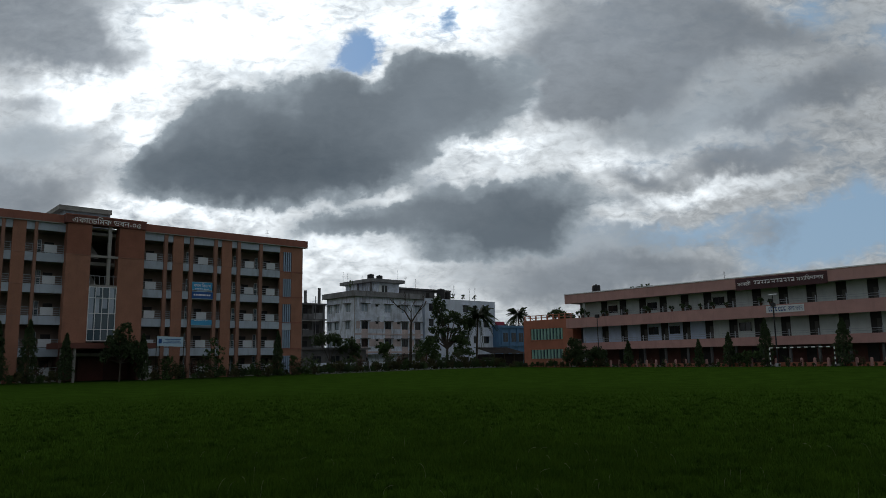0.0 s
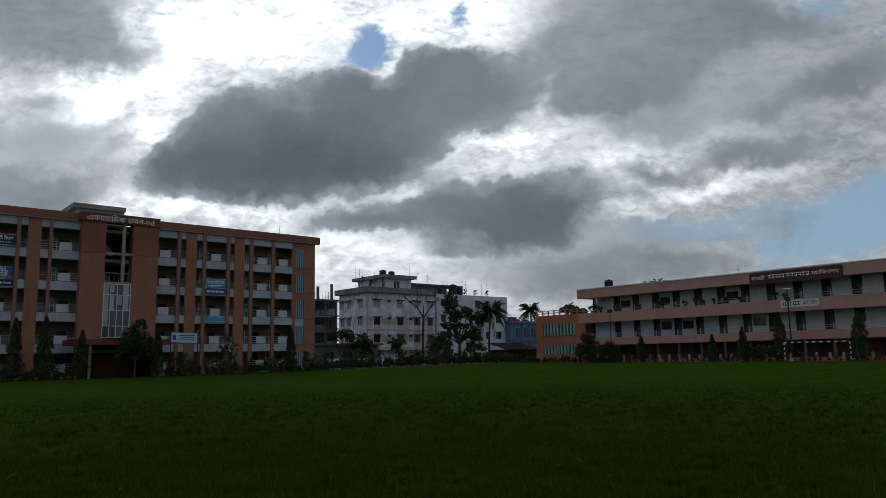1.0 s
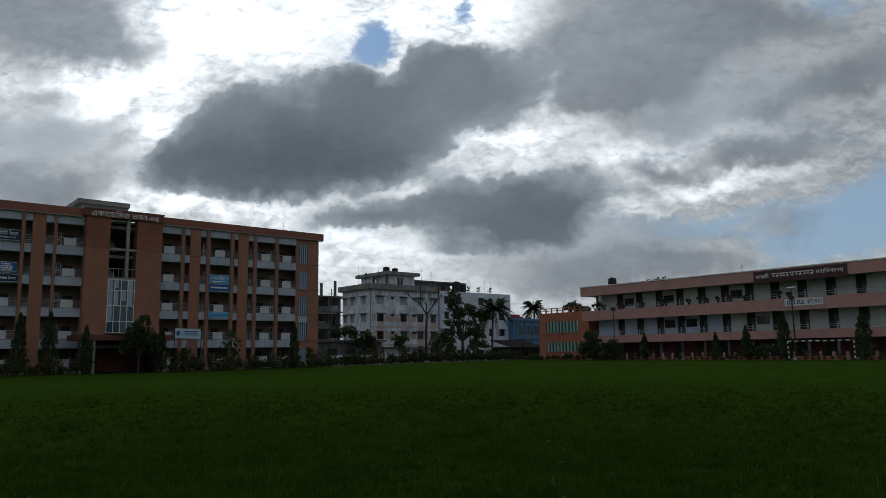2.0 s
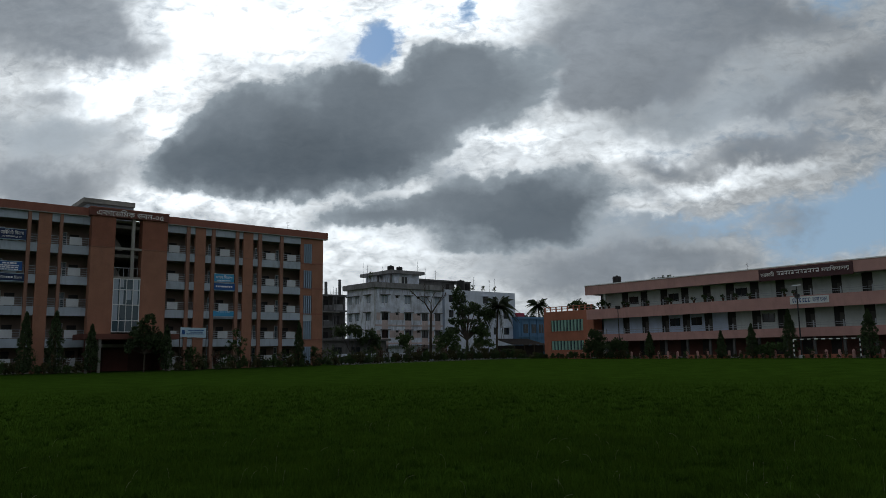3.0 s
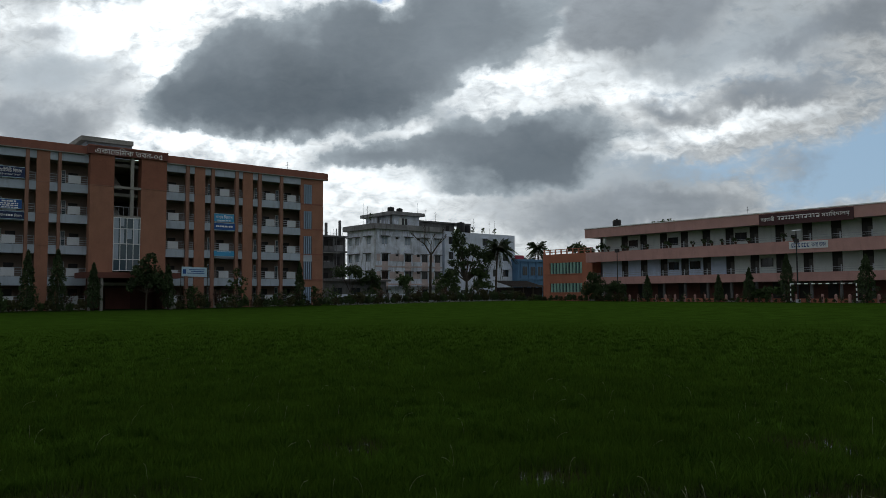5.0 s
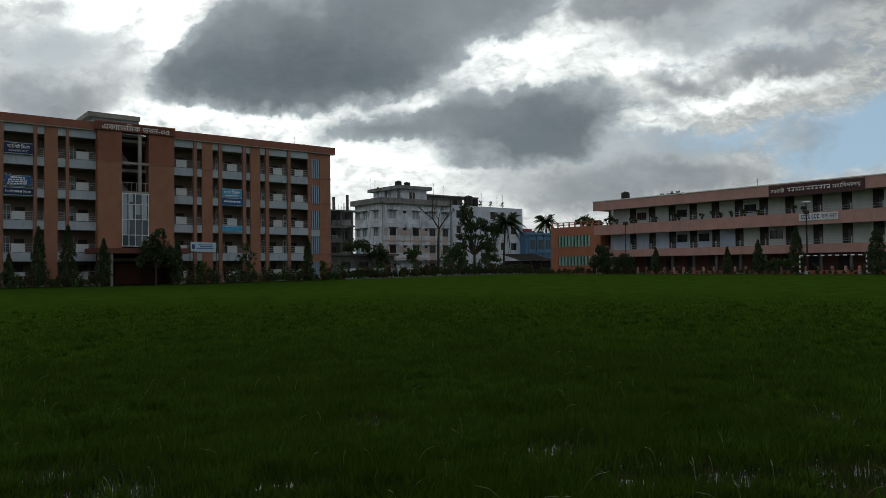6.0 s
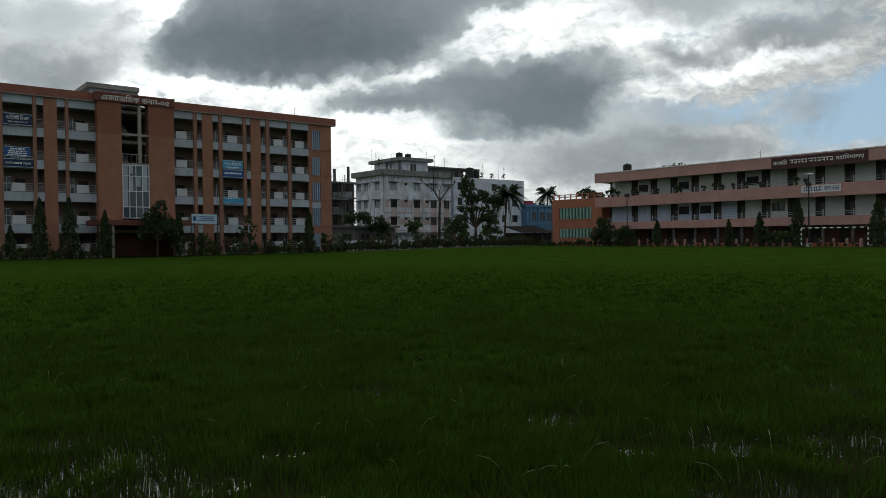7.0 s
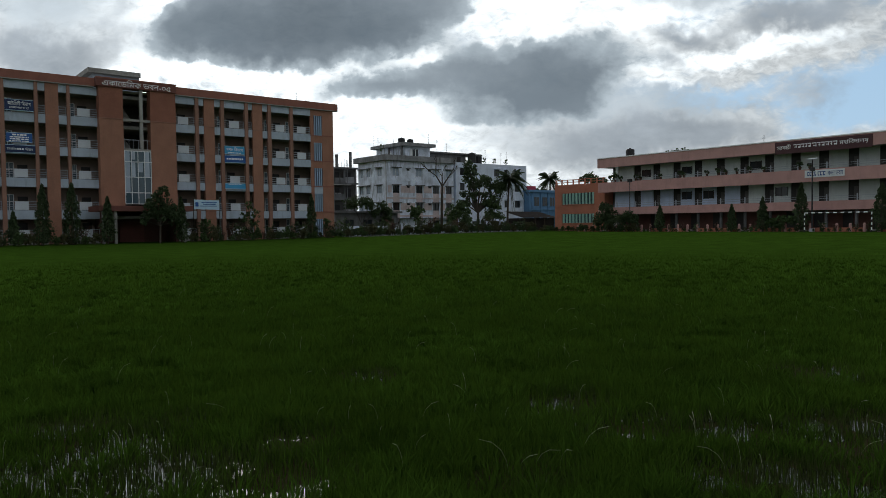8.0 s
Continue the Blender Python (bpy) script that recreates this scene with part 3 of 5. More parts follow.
    tube(bm, (o0, ty + 0.2, 11.5), (o1, ty + 0.2, 11.5), 0.03)
    part("stair_railing", bm, STEEL, b)
    # curtain wall of the lower stair
    win = slab("stair_window", GLASSBLUE, b, o0, o1, ty + 0.02, ty + 0.06, 4.3, 10.25, "tall stair window with white frames")
    for k in range(5):
        x = o0 + (o1 - o0 - 0.1) * k / 4
        slab("mullion", WHITEMETAL, win, x, x + 0.07, ty - 0.06, ty + 0.017, 4.3, 10.3)
    for z in (4.3, 5.55, 7.3, 9.0, 10.2):
        slab("transom", WHITEMETAL, win, o0, o1, ty - 0.05, ty + 0.014, z, z + 0.08)
    for col, z0, z1 in ((0, 9.09, 10.19), (1, 9.3, 10.19), (3, 9.09, 10.19), (0, 7.39, 8.99), (1, 7.39, 8.99), (2, 7.9, 8.99), (3, 7.39, 8.99), (0, 5.64, 7.29)):
        x = o0 + (o1 - o0 - 0.1) * col / 4 + 0.075
        slab("blind", GREYBLUE if col % 2 else SHUTTER, win, x, x + 0.5 - 0.12 * (col == 1), ty + 0.006, ty + 0.017, z0, z1, "pale blind behind the panes")
    # porch
    slab("porch_canopy", FASCIA, b, 18.9, 28.6, FRONT - 5.6, ty - 0.004, 3.42, 4.0, "red-brown porch canopy")
    for x in (19.2, 20.4, 27.6):
        slab("porch_column", CONCRETE, b, x, x + 0.26, FRONT - 5.4, FRONT - 5.14, 0, 3.416, "pale porch column")
    # lobby walls coloured dark, for the shade beneath the canopy
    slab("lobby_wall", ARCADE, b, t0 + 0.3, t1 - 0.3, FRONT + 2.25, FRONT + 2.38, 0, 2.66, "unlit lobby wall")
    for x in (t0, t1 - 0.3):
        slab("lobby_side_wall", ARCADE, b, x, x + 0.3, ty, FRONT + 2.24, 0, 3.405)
    slab("entrance_door", FASCIA, b, o0 + 0.1, o1 - 0.1, FRONT + 2.16, FRONT + 2.24, 0, 2.4)
    # stair head room on the roof
    slab("roof_room_wall", GREYBLUE, b, 20.9, 26.0, FRONT + 4.2, FRONT + 9, 17.103, 19.42, "grey roof room wall")
    slab("roof_room_slab", CONCRETE, b, 20.25, 26.0, FRONT + 3.6, FRONT + 9.6, 19.423, 19.95, "pale concrete roof room slab")
    return b


academic_building()

# ---- two-storey-over-arcade college building along X = 83 ----
SIDE = 83.0


def college_building():
    y0, y1 = 6.0, 68.0
    b = thing("college_building", SIDE + 6, 40, 0.4, "long salmon-pink three-level college building with open balconies", "building")
    g = 0.35
    back = SIDE + 12
    slab("back_wall", PINK, b, back - 0.3, back, y0, y1, g, 10.0)
    slab("side_wall", PINK, b, SIDE + 2.2, back - 0.3, y0, y0 + 0.3, g, 9.9)
    slab("side_wall", OFFWHITE, b, SIDE + 2.2, back - 0.3, y1 - 1.4, y1 - 1.1, g, 9.9)
    slab("roof_slab", CONCRETE, b, SIDE + 0.21, back, y0, y1, 9.55, 9.8)
    slab("roof_fascia", PINK, b, SIDE, SIDE + 0.2, y0, y1, 9.49, 10.78, "salmon-pink roof fascia")
    slab("roof_fascia", PINK, b, SIDE + 0.2, back, y1 - 0.2, y1, 9.803, 10.78)
    slab("fascia_cap", LETTER, b, SIDE - 0.08, SIDE + 0.3, y0, y1 + 0.05, 10.783, 10.90, "pale coping strip")
    for z0, z1, fl in ((5.95, 7.36, 6.3), (2.77, 3.77, 3.0)):
        slab("balcony_band", PINK, b, SIDE, SIDE + 0.2, y0, y1 - 0.1, z0, z1, "salmon-pink balcony parapet band")
        slab("floor_slab", CONCRETE, b, SIDE + 0.203, back - 0.3, y0, y1 - 0.1, fl, fl + 0.25)
        slab("band_return", PINK, b, SIDE + 0.203, SIDE + 2.2, y1 - 0.3, y1 - 0.1, z0, z1)
    # inner walls: dark sheets as shade in doorways, every 3.17 m between white panels
    doors = [63.22 - 3.17 * k for k in range(18)]
    for fl, top in ((6.552, 9.548), (3.252, 6.298)):
        upper = fl > 5
        edge = y1 - 1.1
        for k, d in enumerate(doors):
            slab("wall_panel", OFFWHITE if upper or k > 5 else BLUEWHITE, b, SIDE + 2.2, SIDE + 2.4, d, edge, fl, top, "pale corridor wall")
            dr = slab("doorway", WOODANDSHADE, b, SIDE + 2.3, SIDE + 2.36, d - 1.12, d, fl, top, "dark sheet standing for the shade in a doorway")
            slab("door_leaf", DARKROOM, dr, SIDE + 2.24, SIDE + 2.297, d - 1.05, d - 0.6, fl, fl + 2.1)
            edge = d - 1.12
        slab("wall_panel", OFFWHITE, b, SIDE + 2.2, SIDE + 2.4, y0 + 0.3, edge, fl, top)
        for k in ((0, 2, 5) if upper else (2, 3, 6)):
            yc = doors[k] - 2.1
            f = slab("window", GLASS, b, SIDE + 2.14, SIDE + 2.197, yc - 0.7, yc + 0.7, fl + 1.35, fl + 2.35, "dark-framed corridor window")
            for yy in (-0.75, -0.03, 0.7):
                slab("frame", WOODANDSHADE, f, SIDE + 2.1, SIDE + 2.137, yc + yy, yc + yy + 0.06, fl + 1.3, fl + 2.4)
        # rail over the parapet with a post at every door
        zt = 7.36 if upper else 3.77
        bm = bmesh.new()
        for h in (0.28, 0.52):
            tube(bm, (SIDE + 0.1, y0, zt + h), (SIDE + 0.1, y1 - 0.2, zt + h), 0.022, n=6)
        part("balcony_rail", bm, STEEL, b, "thin steel balcony rail")
        for k in range(18):
            y = 64.6 - 3.17 * k
            slab("rail_post", STEEL, b, SIDE + 0.05, SIDE + 0.16, y - 0.05, y + 0.05, zt, zt + 0.75, "pale rail post")
    # arcade on the ground
    slab("plinth", CONCRETE, b, SIDE + 0.1, back - 0.3, y0, y1 - 0.1, 0.2, 0.6)
    # the arcade's shade is part of this wall's colour
    slab("arcade_wall", ARCADE, b, SIDE + 2.6, SIDE + 2.8, y0 + 0.3, y1 - 1.2, 0.602, 2.998, "red-brown arcade wall, coloured dark for its shade")
    for k in range(18):
        y = 64.9 - 3.17 * k
        slab("arcade_column", OLDCONC, b, SIDE + 0.6, SIDE + 0.85, y - 0.13, y + 0.13, 0.602, 2.998, "square arcade column")
        slab("arcade_door", WOODANDSHADE, b, SIDE + 2.54, SIDE + 2.597, y - 2.1, y - 1.0, 0.602, 2.7)
    slab("corner_column", OFFWHITE, b, SIDE + 0.25, SIDE + 0.55, y1 - 3.4, y1 - 3.1, 7.2, 9.54)
    # name board
    board = slab("name_board", SIGNMAROON, b, SIDE - 0.12, SIDE - 0.003, 31.4, 41.8, 9.3, 10.66, "dark maroon name board with white letters")
    rnd = random.Random(2)
    words("letters", "মহািবদালয়", 0.66, LETTER, board, (SIDE - 0.15, 33.2, 10.08), "W", 2.9, 0.05, "white raised letters")
    words("letters", "সরকারী", 0.56, LETTER, board, (SIDE - 0.15, 40.75, 10.08), "W", 1.6, 0.05)
    for a, c, holes in ((34.9, 37.3, 0.0), (37.7, 39.6, 0.1)):
        y = a
        while y < c:
            wdt = 0.26 + rnd.random() * 0.22
            if rnd.random() > holes:
                bm = bmesh.new()
                box(bm, SIDE - 0.17, SIDE - 0.125, y, y + 0.07, 9.86, 10.3)
                box(bm, SIDE - 0.17, SIDE - 0.125, y + 0.071, y + wdt, 10.2, 10.3)
                box(bm, SIDE - 0.17, SIDE - 0.125, y + 0.071, y + wdt * 0.7, 9.86 + rnd.random() * 0.15, 10.03)
                part("letter_bar", bm, LETTER, board)
            y += wdt + 0.06
    return b


college_building()


def end_block():
    """The brick-orange block that closes the college building, with pale green louvres."""
    b = thing("end_block", SIDE + 6, 74, 0.4, "brick-orange two-storey end block with pale green louvred windows", "building")
    x, y0, y1, top = SIDE + 2.0, 68.3, 78.1, 7.55
    bands = ((0.2, 1.65), (3.03, 4.5), (6.2, top))
    for a, c in bands:
        slab("wall_band", ORANGE, b, x, x + 0.3, y0, y1, a, c, "brick-orange painted wall")
    for a, c in ((1.65, 3.03), (4.5, 6.2)):
        slab("wall_pier", ORANGE, b, x, x + 0.3, y0, 70.25, a, c)
        slab("wall_pier", ORANGE, b, x, x + 0.3, 76.7, y1, a, c)
        w = slab("strip_window", GLASSBLUE, b, x + 0.2, x + 0.25, 70.25, 76.7, a, c, "long strip window behind upright louvres")
        for k in range(10):
            y = 70.3 + 0.655 * k
            slab("louvre", GREENFIN, w, x - 0.02, x + 0.19, y, y + 0.3, a, c, "pale green upright louvre")
        slab("sill", ORANGE, w, x - 0.1, x - 0.003, 70.1, 76.85, a - 0.1, a)
    slab("side_wall", ORANGE, b, x + 0.3, x + 9, y1 - 0.3, y1, 0.2, top)
    slab("side_wall", ORANGE, b, x + 0.3, x + 9, y0, y0 + 0.3, 0.2, top)
    slab("back_wall", ORANGE, b, x + 9, x + 9.3, y0, y1, 0.2, top)
    slab("roof_slab", CONCRETE, b, x + 0.3, x + 9, y0 + 0.3, y1 - 0.3, 7.0, 7.3)
    bm = bmesh.new()
    for k in range(9):
        y = y0 + 0.3 + k * 1.15
        box(bm, x + 0.05, x + 0.22, y, y + 0.17, top, top + 0.75)
    for z in (0.3, 0.68):
        box(bm, x + 0.08, x + 0.19, y0, y1, top + z, top + z + 0.09)
    part("roof_railing", bm, ORANGE, b, "low orange-red roof railing")
    return b


end_block()


def white_apartments():
    """The weathered white block beyond the hedge, its corner towards the field."""
    cx, cy, top = 71.2, 104.9, 12.95
    b = thing("apartment_block", cx + 8, cy + 6, 0.2, "weathered white four-storey apartment block with mouldy roof parapet", "building")
    x1, y1 = 86.4, 114.0
    rows = (0.9, 4.2, 7.3, 10.35)

    def face(along, c0, c1, wins, plane, inward):
        """One wall with real openings: full-height strips between the window columns, bands over and under."""
        edges = sorted(wins)
        cuts = [c0] + [e for w in edges for e in w] + [c1]

        def piece(name, mat, a, c, z0, z1, d0, d1, parent, label=""):
            if along == "x":
                return slab(name, mat, parent, a, c, plane + d0, plane + d1, z0, z1, label)
            return slab(name, mat, parent, plane + d0, plane + d1, a, c, z0, z1, label)
        for k in range(0, len(cuts), 2):
            piece("wall_strip", OLDWHITE, cuts[k], cuts[k + 1], 0, top, 0, 0.3, b, "stained white plaster wall")
        for a, c in edges:
            z = 0.0
            for i, r in enumerate(rows):
                piece("wall_under_window", PATCHPINK if i in (1, 2) and along == "x" else OLDWHITE, a, c, z, r, 0, 0.3, b)
                z = r + 1.35
                w = piece("window", GLASS, a, c, r, z, 0.18, 0.22, b, "dark window with concrete hood")
                for q in (0.0, 0.5, 1.0):
                    m = a + (c - a - 0.06) * q
                    piece("window_bar", WHITEMETAL if i == 3 else WOODANDSHADE, m, m + 0.06, r, z, 0.1, 0.176, w)
                if i == 3 or along == "y":
                    piece("shutter", SHUTTER, a + 0.08, c - 0.08, r + 0.05, z - 0.05, 0.12, 0.16, w)
                piece("hood", OLDCONC, a - 0.25, c + 0.25, z + 0.02, z + 0.14, -0.5, -0.003, w)
            piece("wall_under_window", OLDWHITE, a, c, z, top, 0, 0.3, b)

    face("x", cx, x1, ((72.6, 74.0), (77.7, 79.1), (81.5, 82.9), (84.6, 85.9)), cy, 1)
    face("y", cy + 0.302, y1, ((106.3, 107.8), (110.0, 111.3), (112.3, 113.5)), cx, 1)
    for z in (3.1, 6.25, 9.4):
        slab("floor_band", PATCHPINK if z < 9 else OLDWHITE, b, cx + 0.02, x1, cy - 0.06, cy - 0.003, z, z + 0.28)
    slab("drainpipe", CONCRETE, b, cx - 0.12, cx - 0.02, cy - 0.12, cy - 0.02, 0, 12.9)
    slab("back_wall", OLDWHITE, b, cx + 0.3, x1 - 0.3, y1 - 0.3, y1, 0, top)
    slab("side_wall", OLDWHITE, b, x1 - 0.3, x1, cy + 0.3, y1, 0, top)
    slab("roof_slab", OLDCONC, b, cx + 0.3, x1 - 0.3, cy + 0.3, y1 - 0.3, top - 0.4, top - 0.1)
    slab("canopy", IRON, b, cx + 0.3, x1, cy - 0.9, cy - 0.064, 2.75, 2.85, "dark lean-to canopy")
    bm = bmesh.new()
    box(bm, cx - 0.7, x1, cy - 0.7, cy - 0.5, top, top + 0.95)
    box(bm, cx - 0.7, cx - 0.5, cy - 0.5, y1 + 0.5, top, top + 0.95)
    box(bm, cx - 0.5, x1, cy - 0.5, y1 + 0.5, top, top + 0.12)
    part("roof_parapet", bm, PARAPET, b, "mouldy grey concrete roof parapet")
    # painted bands between the windows of the middle storeys, and small vents under hoods
    for r in rows[1:3]:
        for a, e in ((71.5, 72.3), (74.3, 77.4), (79.4, 81.2), (83.2, 84.3)):
            slab("painted_band", PATCHPINK, b, a, e, cy - 0.03, cy - 0.003, r + 0.05, r + 1.3, "faded pink wall band")
    for r in rows[1:]:
        for x in (75.6, 80.4):
            v = slab("vent", WOODANDSHADE, b, x, x + 0.6, cy - 0.05, cy - 0.033, r + 0.95, r + 1.3, "small dark vent")
            slab("hood", OLDCONC, v, x - 0.15, x + 0.75, cy - 0.4, cy - 0.053, r + 1.32, r + 1.4)
    # roof room with its own slab
    slab("roof_room_wall", OLDWHITE, b, 77.2, 83.0, 107.6, 112.0, top + 0.12, 16.0, "stained roof room wall")
    slab("roof_room_wall", OLDWHITE, b, 76.6, 77.15, 112.01, 116.0, top + 0.12, 16.0)
    for x, y in ((76.5, 107.6), (76.4, 111.6)):
        slab("roof_post", OLDCONC, b, x, x + 0.3, y, y + 0.3, top + 0.12, 16.0)
    w = slab("window", GLASS, b, 78.9, 80.2, 107.53, 107.597, 14.2, 15.5, "dark roof room window")
    slab("window_bar", WHITEMETAL, w, 79.5, 79.6, 107.49, 107.526, 14.2, 15.5)
    slab("shutter", WHITEMETAL, w, 78.3, 78.88, 107.5, 107.59, 14.2, 15.5)
    slab("roof_room_slab", PARAPET, b, 75.9, 83.7, 106.7, 117.0, 16.0, 16.6, "flat overhanging concrete slab")
    return b


white_apartments()


def rear_white_block():
    cy, x0, x1 = 105.6, 87.6, 106.4
    b = thing("rear_white_block", 97, cy + 5, 0.3, "plain bluish-white four-storey block behind dark trees", "building")
    top = 13.4
    wins = ((88.6, 89.8), (91.6, 93.0), (97.4, 98.9), (100.2, 101.2), (103.0, 104.6))
    rows = (0.8, 4.9, 8.1, 11.0)
    cuts = [x0] + [e for w in wins for e in w] + [x1]
    for k in range(0, len(cuts), 2):
        slab("wall_strip", REARWHITE, b, cuts[k], cuts[k + 1], cy, cy + 0.3, 0, top, "bluish-white plaster wall")
    for a, c in wins:
        z = 0.0
        for r in rows:
            slab("wall_under_window", REARWHITE, b, a, c, cy, cy + 0.3, z, r)
            z = r + 1.4
            w = slab("window", GLASS, b, a, c, cy + 0.18, cy + 0.22, r, z, "dark window")
            slab("hood", REARWHITE, w, a - 0.2, c + 0.2, cy - 0.4, cy - 0.003, z, z + 0.1)
            slab("window_bar", WOODANDSHADE, w, (a + c) / 2 - 0.03, (a + c) / 2 + 0.03, cy + 0.1, cy + 0.176, r, z)
        slab("wall_under_window", REARWHITE, b, a, c, cy, cy + 0.3, z, top)
    slab("side_wall", REARWHITE, b, x1 - 0.3, x1, cy + 0.3, cy + 10, 0, top)
    slab("side_wall", REARWHITE, b, x0, x0 + 0.3, cy + 0.3, cy + 10, 0, top)
    slab("back_wall", REARWHITE, b, x0, x1, cy + 10, cy + 10.3, 0, top)
    slab("roof_slab", CONCRETE, b, x0, x1, cy + 0.3, cy + 10, top - 0.5, top - 0.2)
    slab("link_wall", OLDCONC, b, 86.45, x0 - 0.003, cy + 1.5, cy + 1.8, 0, 13.0, "dark recessed wall in the gap")
    # unfinished roof storey
    slab("roof_room_wall", OLDCONC, b, 86.5, 95.5, 112.0, 112.3, 12.9, 15.6, "dark unfinished roof storey")
    slab("roof_room_slab", OLDCONC, b, 85.8, 99.6, 111.5, 115.5, 15.6, 15.9)
    for x in (96.2, 97.6, 99.1):
        slab("roof_column", OLDCONC, b, x, x + 0.3, 111.7, 112.0, 12.9, 15.6)
    # no holes here: near-black sheets paint the shade of openings
    for x in (93.2, 96.6):
        slab("roof_opening", WOODANDSHADE, b, x, x + 0.9, 111.93, 111.997, 13.6, 15.2)
    return b


rear_white_block()

# ---- plants ----


def leaves(name, pts, out, size, material, parent, rng, slim=0.5, droop=0.0, label=""):
    """Many small folded leaves at pts, each turned roughly along out."""
    n = len(pts)
    d = out + rng.normal(0, 0.6, (n, 3))
    d[:, 2] -= droop
    d /= np.linalg.norm(d, axis=1)[:, None] + 1e-9
    side = np.cross(d, rng.normal(0, 1, (n, 3)))
    side /= np.linalg.norm(side, axis=1)[:, None] + 1e-9
    s = size * rng.uniform(0.6, 1.4, n)[:, None]
    a, t = pts - d * s * 0.5, pts + d * s * 0.5
    l, r = pts - side * s * slim * 0.5, pts + side * s * slim * 0.5
    verts = np.stack((a, r, t, l), 1).reshape(-1, 3)
    me = bpy.data.meshes.new(name)
    me.vertices.add(n * 4)
    me.vertices.foreach_set("co", (verts - np.array(parent.location if parent else (0, 0, 0))).ravel())
    me.loops.add(n * 4)
    me.loops.foreach_set("vertex_index", np.arange(n * 4))
    me.polygons.add(n)
    me.polygons.foreach_set("loop_start", np.arange(0, n * 4, 4))
    me.polygons.foreach_set("loop_total", np.full(n, 4))
    me.update(calc_edges=True)
    me.materials.append(material)
    ob = new(name, me)
    ob.parent = parent
    return tagged(ob, label) if label else ob


def in_ball(rng, n):
    v = rng.normal(0, 1, (n, 3))
    return v / np.linalg.norm(v, axis=1)[:, None] * rng.uniform(0, 1, n)[:, None] ** 0.45


def clumps(rng, lobes, per, flat=0.8):
    """Leaf places in a crown: every lobe (x, y, z, radius) is filled with smaller clumps, with gaps between them."""
    pts, outs = [], []
    for x, y, z, r in lobes:
        for c in in_ball(rng, max(10, int(24 * r))):
            cr = r * rng.uniform(0.2, 0.42)
            q = in_ball(rng, per)
            pts.append(np.array((x, y, z)) + c * r * np.array((1, 1, flat)) + q * cr)
            outs.append(q * 0.5 + c * 0.5)
    return np.concatenate(pts), np.concatenate(outs)


def wood(name, rods, parent, material=None, n=7):
    bm = bmesh.new()
    for a, b, r0, r1 in rods:
        tube(bm, a, b, r0, r1, n)
    return part(name, bm, material or BARK, parent)


def column_tree(x, y, z, top, width, seed, label="slim conical evergreen tree with drooping dark leaves"):
    rng = np.random.default_rng(seed)
    t = thing("columnar_tree", x, y, z, label, "tree", "clipped evergreens beside the buildings")
    h = top - z
    wood("trunk", [((x, y, z), (x, y, z + 0.5 * h), 0.09, 0.07), ((x, y, z + 0.5 * h), (x, y, z + 0.97 * h), 0.07, 0.02)], t)
    n = int(700 + 420 * h)
    k = rng.uniform(0, 1, n) ** 0.8
    prof = np.where(k < 0.1, 0.55 + k * 4.0, 1.0) * (1 - np.clip(k, 0, 1) ** 1.9 * 0.93)
    ang = rng.uniform(0, math.tau, n)
    lump = 1 + 0.22 * np.sin(ang * 3 + k * 17 + seed) + 0.18 * np.sin(k * 41 + ang * 2)
    r = width / 2 * prof * lump * rng.uniform(0.35, 1.05, n) ** 0.5
    pts = np.stack((x + r * np.cos(ang), y + r * np.sin(ang), z + 0.25 + k * (h - 0.25)), 1)
    out = np.stack((np.cos(ang), np.sin(ang), np.full(n, -0.6)), 1)
    leaves("crown", pts, out, 0.26, LEAF, t, rng, 0.32, 0.5)
    return t


def leafy_tree(name, x, y, z, lobes, seed, label, material=None, leaf_size=0.3, per=40, trunk=0.14, fork=0.4):
    """A trunk with limbs to each lobe of the crown. Lobes: offsets and radius."""
    rng = np.random.default_rng(seed)
    t = thing(name, x, y, z, label, "tree" if trunk > 0.05 else "shrub")
    tops = [(x + a, y + b, z + c, r * 1.2) for a, b, c, r in lobes]
    zf = z + fork * min(c for _, _, c, _ in lobes)
    rods = [((x, y, z), (x + 0.05, y, zf), trunk, trunk * 0.75)]
    for a, b, c, r in tops:
        mid = ((x + a) / 2 + rng.normal(0, 0.1), (y + b) / 2, zf + (c - zf) * 0.55)
        rods += [((x + 0.05, y, zf), mid, trunk * 0.55, trunk * 0.4), (mid, (a, b, c), trunk * 0.4, trunk * 0.12)]
    wood("trunk", rods, t)
    pts, outs = clumps(rng, tops, int(per * 0.62))
    leaves("crown", pts, outs, leaf_size, material or LEAF, t, rng, 0.55)
    return t


